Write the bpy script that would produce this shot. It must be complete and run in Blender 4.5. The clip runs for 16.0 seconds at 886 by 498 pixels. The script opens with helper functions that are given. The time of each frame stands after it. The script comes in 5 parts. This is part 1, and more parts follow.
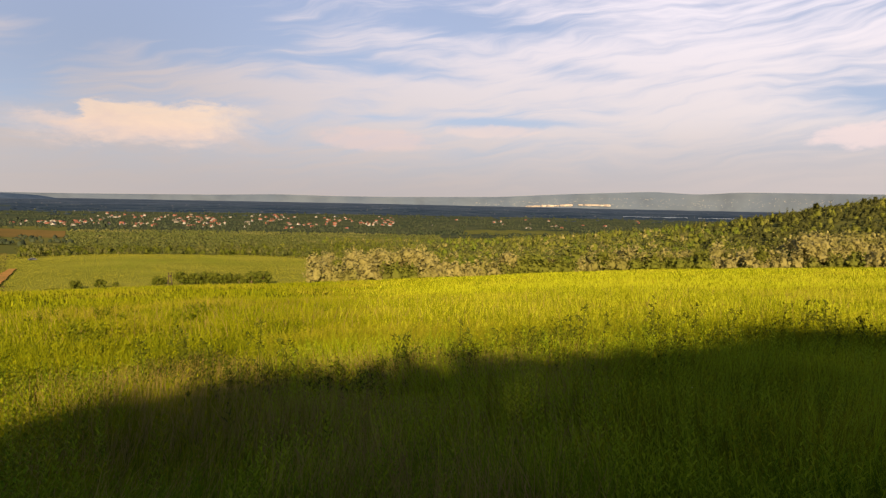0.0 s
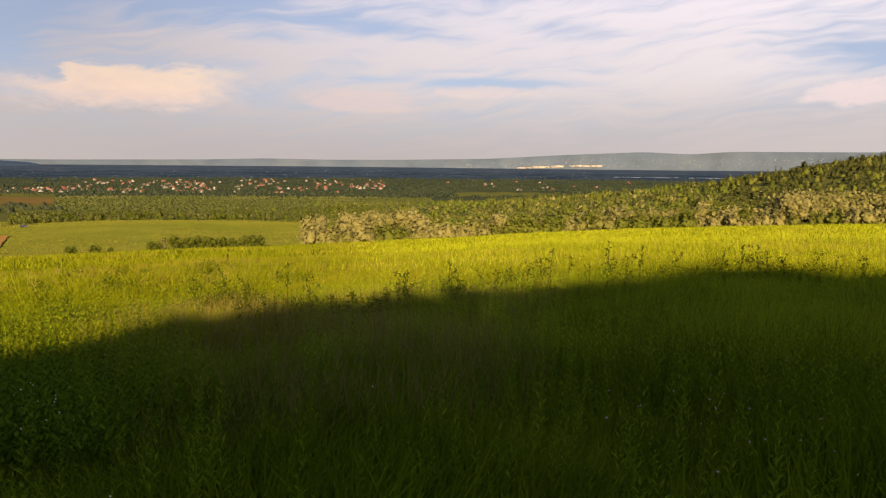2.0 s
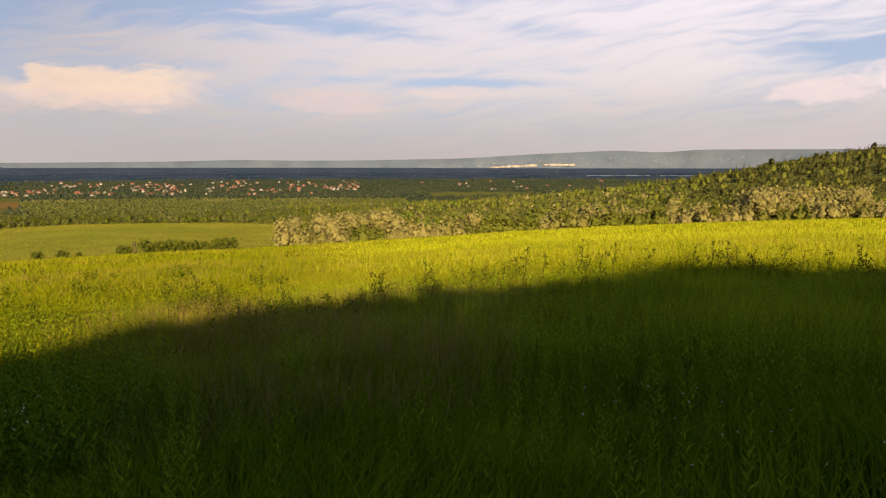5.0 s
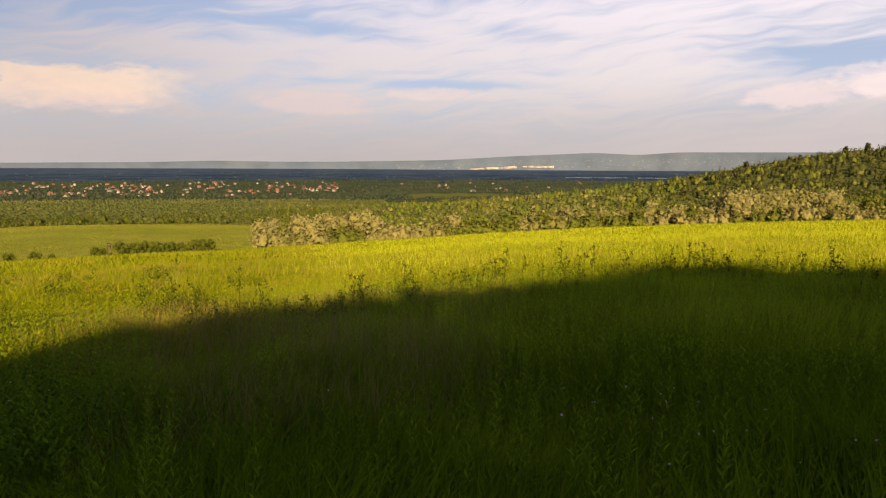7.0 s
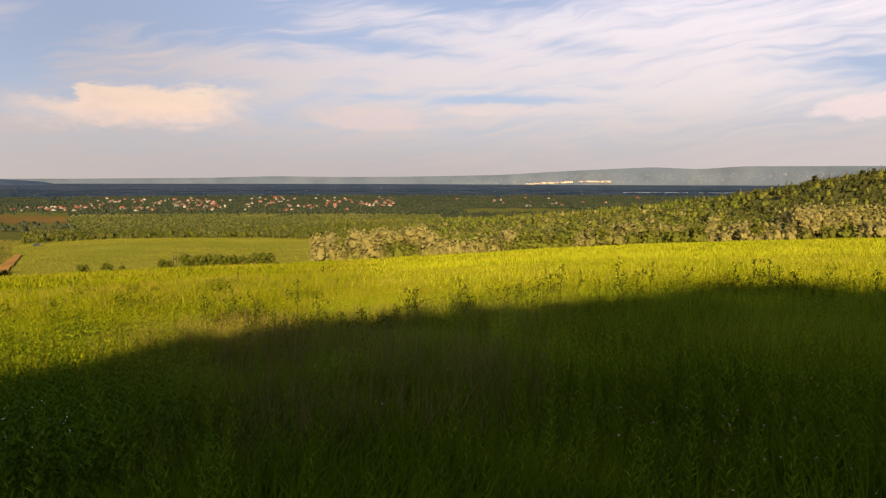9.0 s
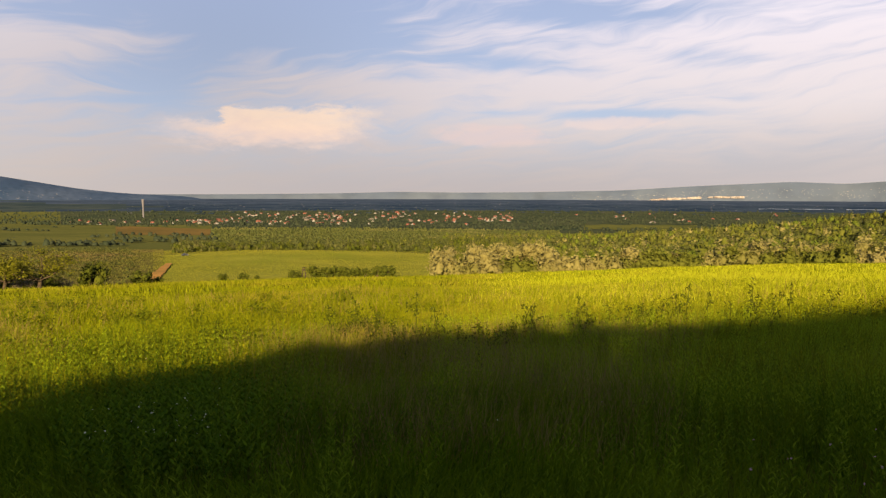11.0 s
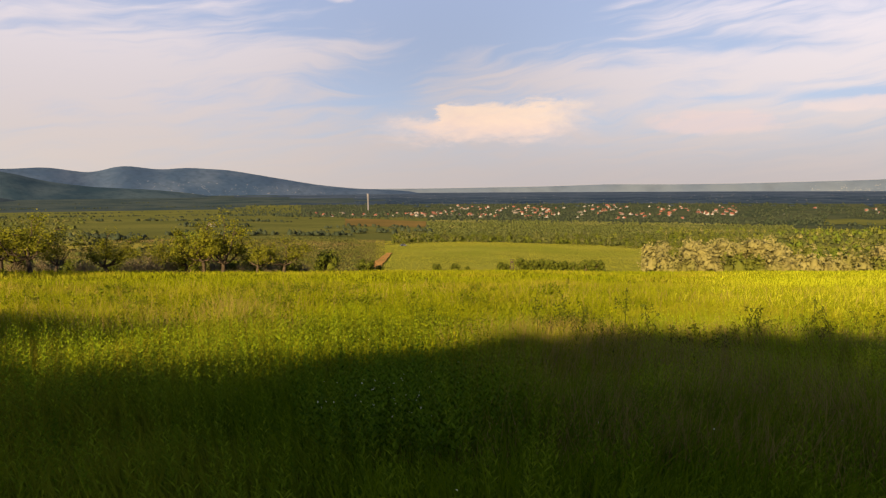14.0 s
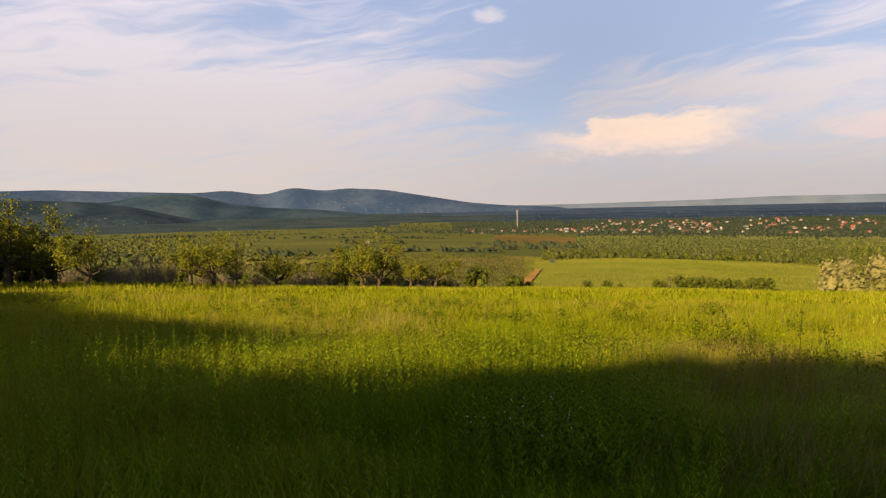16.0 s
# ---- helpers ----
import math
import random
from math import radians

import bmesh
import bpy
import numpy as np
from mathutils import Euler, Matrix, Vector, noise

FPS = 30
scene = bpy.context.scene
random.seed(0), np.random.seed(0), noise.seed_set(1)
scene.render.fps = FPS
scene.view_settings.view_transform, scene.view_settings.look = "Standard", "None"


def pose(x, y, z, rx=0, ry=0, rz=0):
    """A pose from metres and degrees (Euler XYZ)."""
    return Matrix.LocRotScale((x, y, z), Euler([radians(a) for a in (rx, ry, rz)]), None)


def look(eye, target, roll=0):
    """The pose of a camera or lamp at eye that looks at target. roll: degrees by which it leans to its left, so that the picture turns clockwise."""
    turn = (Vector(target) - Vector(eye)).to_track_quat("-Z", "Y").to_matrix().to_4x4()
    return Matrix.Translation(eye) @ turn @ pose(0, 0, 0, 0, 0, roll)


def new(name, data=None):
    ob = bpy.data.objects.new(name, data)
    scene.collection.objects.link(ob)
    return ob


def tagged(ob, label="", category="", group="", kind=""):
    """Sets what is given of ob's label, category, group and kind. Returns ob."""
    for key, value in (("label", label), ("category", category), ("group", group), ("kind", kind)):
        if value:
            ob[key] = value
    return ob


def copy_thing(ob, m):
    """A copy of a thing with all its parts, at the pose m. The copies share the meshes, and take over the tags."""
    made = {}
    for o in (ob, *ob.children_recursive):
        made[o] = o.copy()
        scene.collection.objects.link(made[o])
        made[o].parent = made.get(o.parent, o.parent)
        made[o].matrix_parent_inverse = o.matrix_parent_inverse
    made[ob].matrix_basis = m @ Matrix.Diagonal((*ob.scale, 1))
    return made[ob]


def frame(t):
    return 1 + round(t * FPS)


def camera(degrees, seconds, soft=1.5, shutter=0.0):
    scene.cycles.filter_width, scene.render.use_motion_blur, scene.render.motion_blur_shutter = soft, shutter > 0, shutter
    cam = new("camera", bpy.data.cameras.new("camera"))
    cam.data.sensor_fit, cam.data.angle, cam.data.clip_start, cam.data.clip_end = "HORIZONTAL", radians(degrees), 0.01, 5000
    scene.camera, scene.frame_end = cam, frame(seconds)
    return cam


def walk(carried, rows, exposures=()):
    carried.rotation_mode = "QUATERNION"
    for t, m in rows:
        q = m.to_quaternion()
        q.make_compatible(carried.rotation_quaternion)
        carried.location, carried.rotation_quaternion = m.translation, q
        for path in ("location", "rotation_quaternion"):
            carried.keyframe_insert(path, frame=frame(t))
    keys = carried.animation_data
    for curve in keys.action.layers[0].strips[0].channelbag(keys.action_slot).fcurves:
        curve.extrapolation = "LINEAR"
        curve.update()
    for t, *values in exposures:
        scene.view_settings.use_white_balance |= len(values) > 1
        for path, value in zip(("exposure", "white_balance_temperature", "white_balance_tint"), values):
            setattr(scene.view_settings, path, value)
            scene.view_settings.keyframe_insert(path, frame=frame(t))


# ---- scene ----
EYE = 1.7


def shot(yaw, pitch, roll, ahead=0.0):
    """A camera held at eye height and turned; yaw to the left, pitch up."""
    a = radians(yaw)
    return (pose(0.06 - ahead * math.sin(a), 0.04 + ahead * math.cos(a), EYE, 0, 0, yaw)
            @ pose(0, 0, 0, 90 + pitch) @ pose(0, 0, 0, 0, 0, -roll))


cam = camera(68.0, 16.0, 1.3)
walk(cam, [
    (0.0, shot(4.75, -3.83, -1.01, 2.5)),
    (0.5, shot(2.90, -5.65, -0.48)),
    (1.0, shot(3.03, -5.93, -0.68)),
    (1.5, shot(4.00, -5.96, -0.73)),
    (2.0, shot(3.97, -7.07, -0.41)),
    (2.5, shot(4.23, -7.35, -0.23)),
    (3.0, shot(4.22, -7.10, -0.41)),
    (3.5, shot(3.46, -7.52, -1.21)),
    (4.0, shot(2.83, -7.46, -0.85)),
    (6.5, shot(0.59, -6.59, 0.25)),
    (7.0, shot(0.00, -6.93, -0.11)),
    (7.5, shot(0.33, -6.97, -0.74)),
    (8.0, shot(1.22, -6.84, -0.28)),
    (10.5, shot(12.43, -4.04, -0.43)),
    (11.0, shot(15.10, -4.31, -0.09)),
    (11.5, shot(17.98, -4.77, -0.77)),
    (12.0, shot(21.52, -4.68, -0.45)),
    (12.5, shot(25.67, -4.60, -0.43)),
    (13.0, shot(28.86, -5.03, -0.01)),
    (13.5, shot(31.17, -5.29, 0.20)),
    (14.0, shot(33.14, -4.87, 0.32)),
    (14.5, shot(36.21, -4.28, -0.05)),
    (15.0, shot(40.07, -4.05, 0.44)),
    (15.5, shot(43.24, -3.88, 0.75)),
    (16.0, shot(46.12, -3.28, 1.21)),
], exposures=((0.0, 1.56), (8.0, 1.58), (12.0, 1.60), (16.0, 1.68)))
# ---- terrain plan: sight angles of the ground seen from the eye, by compass turn (degrees to the left) ----
RADII = (180, 250, 350, 500, 700, 1000)
TURNS = (-45, -30, -20, -10, 0, 10, 20, 30, 40, 50, 60, 80, 110)
EDGE_R = (135, 130, 125, 115, 105, 96, 88, 84, 80, 78, 76, 72, 72)
EDGE_EL = (-3.1, -3.9, -4.6, -5.2, -5.95, -6.55, -6.85, -6.85, -6.85, -6.65, -6.15, -4.5, -3.0)
BEYOND = {
    180: (-3.0, -3.8, -4.7, -5.5, -6.5, -7.2, -7.2, -7.1, -7.2, -7.1, -6.7, -5.2, -3.6),
    250: (-2.0, -2.9, -4.0, -4.8, -5.6, -6.2, -6.0, -5.6, -5.6, -5.5, -5.2, -4.4, -3.4),
    350: (-0.5, -1.2, -2.6, -3.4, -4.2, -4.9, -4.9, -4.4, -4.5, -4.2, -3.9, -3.5, -2.8),
    500: (2.1, 1.1, -1.0, -2.2, -3.2, -3.7, -4.0, -4.1, -3.6, -3.3, -3.1, -2.7, -2.2),
    700: (2.0, 0.8, -1.3, -2.5, -3.1, -3.1, -3.0, -2.9, -2.9, -2.5, -2.3, -2.0, -1.6),
    1000: (0.0, -0.8, -1.9, -2.4, -2.6, -2.6, -2.4, -2.3, -2.3, -1.9, -1.7, -1.5, -1.2),
}
FAR = ((1500, -1.72), (2500, -0.80))
BEYOND[3500] = (-0.36, -0.36, -0.36, -0.34, -0.32, -0.30, -0.30, -0.28, -0.26, -0.24, -0.22, -0.2, -0.2)
BEYOND[4900] = (-0.05, -0.05, -0.05, -0.02, 0.03, 0.08, 0.10, 0.10, 0.10, 0.10, 0.10, 0.10, 0.10)


def by_turn(row, az):
    """Smooth reading of a row of values at the turns; behind the camera it closes with a gentle uphill value."""
    t = np.array(TURNS + (180, 250, 315), float)
    v = np.array(tuple(row) + (3.2, 3.2, row[0]), float)
    a = np.mod(np.asarray(az, float) + 45, 360) - 45
    out = 0
    for d, w in ((-4, 0.2), (-2, 0.2), (0, 0.2), (2, 0.2), (4, 0.2)):
        out = out + w * np.interp(np.mod(a + d + 45, 360) - 45, t, v)
    return out


def ground(x, y):
    """Height of the ground at x, y (arrays)."""
    x, y = np.asarray(x, float), np.asarray(y, float)
    r = np.maximum(np.hypot(x, y), 0.01)
    az = np.degrees(np.arctan2(-x, y))
    re = by_turn(EDGE_R, az)
    slope = np.tan(np.radians(by_turn(EDGE_EL, az))) + EYE / re
    total = 0
    for k in (0.9, 0.95, 1.0, 1.05, 1.1):
        rr = r * k
        lr = np.log(rr)
        nodes = [(np.log(re), np.tan(np.radians(by_turn(EDGE_EL, az))))]
        nodes += [(np.full_like(lr, math.log(q)), np.tan(np.radians(by_turn(BEYOND[q], az)))) for q in RADII]
        nodes += [(np.full_like(lr, math.log(q)), np.full_like(lr, math.tan(radians(e)))) for q, e in FAR]
        nodes += [(np.full_like(lr, math.log(q)), np.tan(np.radians(by_turn(BEYOND[q], az)))) for q in (3500, 4900)]
        e = nodes[0][1]
        for (la, va), (lb, vb) in zip(nodes, nodes[1:]):
            f = np.clip((lr - la) / (lb - la), 0, 1)
            e = np.where(lr > la, va + (vb - va) * f, e)
        z = np.where(rr < re, slope * rr, EYE + rr * e)
        total = total + z / 5
    bumps = 0.05 * np.sin(x * 0.31 + 1.3 * np.sin(y * 0.17)) + 0.04 * np.sin(y * 0.43 + x * 0.12)
    return total + bumps * np.clip(r / 12, 0, 1) * np.clip(200 / r, 0, 1)


def at(az, r, lift=0.0):
    """The point on the ground at a turn and a distance."""
    a = np.radians(az)
    x, y = -r * np.sin(a), r * np.cos(a)
    return x, y, ground(x, y) + lift


# ---- world, sun ----
SUN_AZ, SUN_EL = 189.0, 18.0
world = bpy.data.worlds.new("evening_sky")
scene.world = world
world.use_nodes = True


class Nodes:
    """Short hand for node trees."""

    def __init__(self, tree):
        self.tree = tree
        tree.nodes.clear()

    def add(self, node_type, **sets):
        n = self.tree.nodes.new(node_type)
        for k, v in sets.items():
            if k == "blend":
                n.blend_type = v
            elif k == "op":
                n.operation = v
            elif k == "kind":
                n.data_type = v
        return n

    def link(self, a, b):
        self.tree.links.new(a, b)

    def put(self, socket, v):
        if hasattr(v, "links"):
            self.link(v, socket)
        elif isinstance(v, (tuple, list)) and len(v) == 3 and socket.type == "RGBA":
            socket.default_value = (*v, 1)
        else:
            socket.default_value = v

    def math(self, op, a, b=0.0, c=0.0, clamp=False):
        n = self.add("ShaderNodeMath", op=op)
        n.use_clamp = clamp
        for s, v in zip(n.inputs, (a, b, c)):
            self.put(s, v)
        return n.outputs[0]

    def mix(self, f, a, b, blend="MIX"):
        n = self.add("ShaderNodeMix", kind="RGBA", blend=blend)
        self.put(n.inputs[0], f)
        self.put(n.inputs[6], a)
        self.put(n.inputs[7], b)
        return n.outputs[2]

    def step(self, v, lo, hi, a=0.0, b=1.0):
        n = self.add("ShaderNodeMapRange")
        n.interpolation_type = "SMOOTHSTEP"
        for s, q in zip(n.inputs, (v, lo, hi, a, b)):
            self.put(s, q)
        return n.outputs[0]

    def noise(self, vec, scale, detail=4.0, rough=0.55, distort=0.0):
        n = self.add("ShaderNodeTexNoise")
        if vec is not None:
            self.put(n.inputs["Vector"], vec)
        n.inputs["Scale"].default_value = scale
        n.inputs["Detail"].default_value = detail
        n.inputs["Roughness"].default_value = rough
        n.inputs["Distortion"].default_value = distort
        return n.outputs[0]

    def xyz(self, x, y, z=0.0):
        n = self.add("ShaderNodeCombineXYZ")
        for s, v in zip(n.inputs, (x, y, z)):
            self.put(s, v)
        return n.outputs[0]


def build_sky():
    g = Nodes(world.node_tree)
    sky = g.add("ShaderNodeTexSky")
    sky.sky_type, sky.sun_disc = "NISHITA", False
    sky.sun_elevation, sky.sun_rotation = radians(SUN_EL), radians(-SUN_AZ)
    sky.air_density, sky.dust_density = 1.0, 1.0
    coord = g.add("ShaderNodeTexCoord").outputs["Generated"]
    sep = g.add("ShaderNodeSeparateXYZ")
    g.link(coord, sep.inputs[0])
    x, y, z = sep.outputs
    az = g.math("MULTIPLY", g.math("ARCTAN2", g.math("MULTIPLY", x, -1.0), y), 57.2958)
    el = g.math("MULTIPLY", g.math("ARCSINE", z), 57.2958)
    base = g.mix(1.0, sky.outputs[0], (SKY_GAIN,) * 3, "MULTIPLY")
    # high blue between the veils
    blue = g.mix(g.step(el, 2.0, 45.0), (0.37, 0.41, 0.56), (0.235, 0.30, 0.55))
    base = g.mix(0.75, base, blue)
    # cirrus veils: long streaks, drawn out along the wind and bent by a slow swell
    wob = g.noise(g.xyz(g.math("MULTIPLY", az, 0.06), g.math("MULTIPLY", el, 0.15)), 1.0, 3.0)
    el2 = g.math("ADD", el, g.math("MULTIPLY", g.math("SUBTRACT", wob, 0.5), 6.0))
    tilt = g.math("ADD", el2, g.math("MULTIPLY", az, 0.12))
    streak = g.noise(g.xyz(g.math("MULTIPLY", az, 0.05), g.math("MULTIPLY", tilt, 0.30), 3.7), 1.0, 8.0, 0.6, 0.5)
    fine = g.noise(g.xyz(g.math("MULTIPLY", az, 0.14), g.math("MULTIPLY", tilt, 1.3), 9.1), 1.0, 6.0, 0.52, 0.12)
    veil = g.math("ADD", g.math("MULTIPLY", streak, 0.52), g.math("MULTIPLY", fine, 0.48))
    ripple = g.noise(g.xyz(g.math("MULTIPLY", az, 0.5), g.math("MULTIPLY", el, 1.1), 1.1), 1.0, 8.0, 0.62, 0.3)
    rip = g.math("MULTIPLY", g.math("SUBTRACT", ripple, 0.5), 3.4)

    def blob(ca, ce, wa, we, slope=0.0):
        da = g.math("DIVIDE", g.math("SUBTRACT", az, ca), wa)
        de = g.math("DIVIDE", g.math("SUBTRACT", g.math("SUBTRACT", el, ce), g.math("MULTIPLY", g.math("SUBTRACT", az, ca), slope)), we)
        return g.math("ADD", g.math("MULTIPLY", da, da), g.math("MULTIPLY", de, de))

    def lump(*a):
        return g.math("EXPONENT", g.math("MULTIPLY", blob(*a), -1.0))

    # where the veils lie thick (+) and where the blue shows (-)
    bias = 0.0
    for ca, ce, wa, we, slope, amount in SKY_LUMPS:
        bias = g.math("ADD", bias, g.math("MULTIPLY", lump(ca, ce, wa, we, slope), amount))
    cover = g.step(g.math("ADD", veil, bias), 0.35, 0.69)
    veil_col = g.mix(g.step(el, 4.0, 18.0), (0.56, 0.49, 0.475), (0.66, 0.60, 0.645))
    veil_col = g.mix(1.0, veil_col, g.mix(g.step(az, 40.0, -35.0), (0.93, 0.93, 0.93), (1.22, 1.22, 1.22)), "MULTIPLY")
    col = g.mix(g.math("MULTIPLY", cover, g.step(el, 36.0, 20.0, 0.32, 0.93)), base, veil_col)
    # haze over the plain
    haze = g.step(el, 8.0, 0.0)
    col = g.mix(g.math("MULTIPLY", haze, 0.9), col, g.mix(g.step(az, 15.0, 85.0), (0.41, 0.36, 0.345), (0.54, 0.465, 0.41)))

    col = g.mix(g.math("MULTIPLY", g.math("MULTIPLY", haze, 0.7), g.step(az, 8.0, -30.0)), col, (0.52, 0.455, 0.44))

    # low sunlit cumulus
    def cumulus(c, ca, ce, wa, we, amount, tone, slope=0.0, soft=0.75):
        edge = g.math("ADD", blob(ca, ce, wa, we, slope), rip)
        return g.mix(g.math("MULTIPLY", g.step(edge, 1.0 + soft, 1.0 - soft), amount), c, tone)

    for row in CUMULUS:
        col = cumulus(col, *row)
    # the tall one: flat top, steep side, fraying to the other end
    n1 = g.noise(g.xyz(g.math("MULTIPLY", az, 0.35), g.math("MULTIPLY", el, 0.8), 5.5), 1.0, 8.0, 0.65, 0.2)
    n2 = g.noise(g.xyz(g.math("MULTIPLY", az, 0.24), g.math("MULTIPLY", el, 0.7), 8.5), 1.0, 8.0, 0.65, 0.2)
    wa = g.math("ADD", az, g.math("MULTIPLY", g.math("SUBTRACT", n1, 0.5), 6.5))
    we = g.math("ADD", el, g.math("MULTIPLY", g.math("SUBTRACT", n2, 0.5), 3.4))
    lean = g.math("ADD", wa, we)
    sides = g.math("MULTIPLY", g.step(lean, 41.0, 39.6), g.step(wa, 18.5, 25.5))
    body = g.math("MULTIPLY", g.step(we, 8.0, 7.1), g.step(we, 3.7, 6.4))
    tall = g.math("MULTIPLY", sides, body)
    low = g.math("MULTIPLY", g.math("MULTIPLY", g.step(wa, 40.5, 33.0), g.step(wa, 21.0, 27.0)), g.math("MULTIPLY", g.step(we, 6.7, 5.9), g.step(we, 3.9, 5.6)))
    col = g.mix(g.math("MULTIPLY", low, 0.75), col, (0.80, 0.60, 0.49))
    col = g.mix(g.math("MULTIPLY", tall, 0.74), col, g.mix(g.step(g.math("ADD", we, g.math("MULTIPLY", n1, 3.0)), 5.9, 8.9), (0.70, 0.52, 0.45), (0.92, 0.66, 0.46)))
    col = g.mix(g.math("MULTIPLY", lump(33, 11, 14, 7), 0.19), col, (0.05, 0.06, 0.09))
    bg = g.add("ShaderNodeBackground")
    g.link(col, bg.inputs[0])
    bg.inputs[1].default_value = SKY_STRENGTH
    out = g.add("ShaderNodeOutputWorld")
    g.link(bg.outputs[0], out.inputs[0])


SKY_GAIN, SKY_STRENGTH = 0.09, 0.44
# turn, height, half width, half height, slope, amount
SKY_LUMPS = (
    (25, 14, 13, 3.5, 0.0, -0.10),
    (-6, 10, 30, 4.5, 0.0, 0.20), (70, 9, 24, 6.0, 0.0, 0.22), (52, 10.5, 10, 2.2, -0.10, 0.12),
    (36, 16, 15, 5.0, 0.0, -0.20), (38, 8.6, 5, 2.2, 0.0, -0.12), (45, 11.6, 6, 1.0, -0.12, 0.10), (24, 9.6, 9, 0.9, 0.03, 0.14),
    (9, 11.4, 8, 0.8, 0.10, -0.20), (0.5, 7.1, 6, 0.4, 0.01, -0.24), (-32, 8.4, 9, 0.9, 0.03, -0.30),
    (-6, 11.2, 5, 0.8, 0.08, -0.16), (4, 15.2, 9, 1.2, 0.04, -0.20), (24, 13.4, 8, 1.2, 0.1, -0.10),
    (60, 13.0, 6, 0.7, -0.15, -0.16), (31, 13.6, 7, 1.0, 0.05, -0.16), (66, 15.0, 8, 0.9, -0.10, -0.14), (72, 11.2, 7, 0.5, -0.12, -0.12),
)
# turn, height, half width, half height, strength, colour, slope, softness
CUMULUS = (
    (11.0, 5.5, 4.4, 0.9, 0.55, (0.66, 0.50, 0.46), 0.04, 0.8),
    (0.5, 6.3, 4.0, 0.5, 0.55, (0.70, 0.55, 0.50), 0.02, 0.8),
    (-28.0, 5.6, 3.6, 0.9, 0.7, (0.76, 0.60, 0.57), 0.0, 0.7),
    (-36.0, 6.4, 5.0, 1.5, 0.8, (0.80, 0.65, 0.62), 0.0, 0.7),
    (41.7, 16.2, 1.2, 0.55, 0.65, (0.66, 0.59, 0.60), 0.0, 0.95),
)
build_sky()
sun = new("sun", bpy.data.lights.new("sun", "SUN"))
sun.data.energy, sun.data.angle, sun.data.color = 7.0, radians(0.8), (1.0, 0.71, 0.34)
sun.matrix_world = look((0, 0, 60), (200 * math.sin(radians(SUN_AZ)), -200 * math.cos(radians(SUN_AZ)), 60 - 200 * math.tan(radians(SUN_EL))))

# ---- materials ----


def leaf_material(name, dark, light, patch=None, patch_scale=0.05, translucent=0.35, rough=0.6, per="island", grain_scale=1.7, relief=0.0, grit=0.4):
    m = bpy.data.materials.new(name)
    m.use_nodes = True
    g = Nodes(m.node_tree)
    if per == "island":
        rnd = g.add("ShaderNodeNewGeometry").outputs["Random Per Island"]
    else:
        rnd = g.add("ShaderNodeObjectInfo").outputs["Random"]
    pos = g.add("ShaderNodeNewGeometry").outputs["Position"]
    col = g.mix(rnd, dark, light)
    grain = g.noise(pos, grain_scale, 4.0, 0.65)
    col = g.mix(g.step(grain, 0.35, 0.7, 0.0, grit), col, tuple(c * 0.55 for c in dark))
    col = g.mix(g.step(g.noise(pos, grain_scale * 0.21, 2.0), 0.42, 0.62, 0.0, 0.35), col, light)
    if patch:
        f = g.noise(pos, patch_scale, 5.0, 0.6, 0.5)
        col = g.mix(g.step(f, 0.46, 0.66, 0.0, 0.8), col, patch)
    d = g.add("ShaderNodeBsdfPrincipled")
    g.put(d.inputs["Base Color"], col)
    d.inputs["Roughness"].default_value = rough
    d.inputs["Specular IOR Level"].default_value = 0.03
    t = g.add("ShaderNodeBsdfTranslucent")
    g.put(t.inputs[0], col)
    if relief:
        bp = g.add("ShaderNodeBump")
        bp.inputs["Strength"].default_value = 1.0
        bp.inputs["Distance"].default_value = relief
        g.link(g.noise(pos, grain_scale, 4.0, 0.7), bp.inputs["Height"])
        g.link(bp.outputs[0], d.inputs["Normal"])
    mx = g.add("ShaderNodeMixShader")
    mx.inputs[0].default_value = translucent
    g.link(d.outputs[0], mx.inputs[1])
    g.link(t.outputs[0], mx.inputs[2])
    out = g.add("ShaderNodeOutputMaterial")
    g.link(mx.outputs[0], out.inputs[0])
    return m


def solid_material(name, a, b, scale=1.0, rough=0.8, fine=20.0, bump=0.0, rnd=0.0):
    m = bpy.data.materials.new(name)
    m.use_nodes = True
    g = Nodes(m.node_tree)
    pos = g.add("ShaderNodeNewGeometry").outputs["Position"]
    n1 = g.noise(pos, scale, 5.0, 0.6, 0.4)
    n2 = g.noise(pos, fine, 3.0)
    col = g.mix(g.step(n1, 0.35, 0.65), a, b)
    col = g.mix(g.step(n2, 0.4, 0.8, 0.0, 0.5), col, tuple(c * 0.6 for c in a))
    if rnd:
        o = g.add("ShaderNodeObjectInfo").outputs["Random"]
        col = g.mix(g.math("MULTIPLY", o, rnd), col, tuple(min(1, c * 1.5) for c in b))
    d = g.add("ShaderNodeBsdfPrincipled")
    g.put(d.inputs["Base Color"], col)
    d.inputs["Roughness"].default_value = rough
    d.inputs["Specular IOR Level"].default_value = 0.2 if rough < 0.9 else 0.0
    if bump:
        bp = g.add("ShaderNodeBump")
        bp.inputs["Strength"].default_value = bump
        g.link(n2, bp.inputs["Height"])
        g.link(bp.outputs[0], d.inputs["Normal"])
    out = g.add("ShaderNodeOutputMaterial")
    g.link(d.outputs[0], out.inputs[0])
    return m


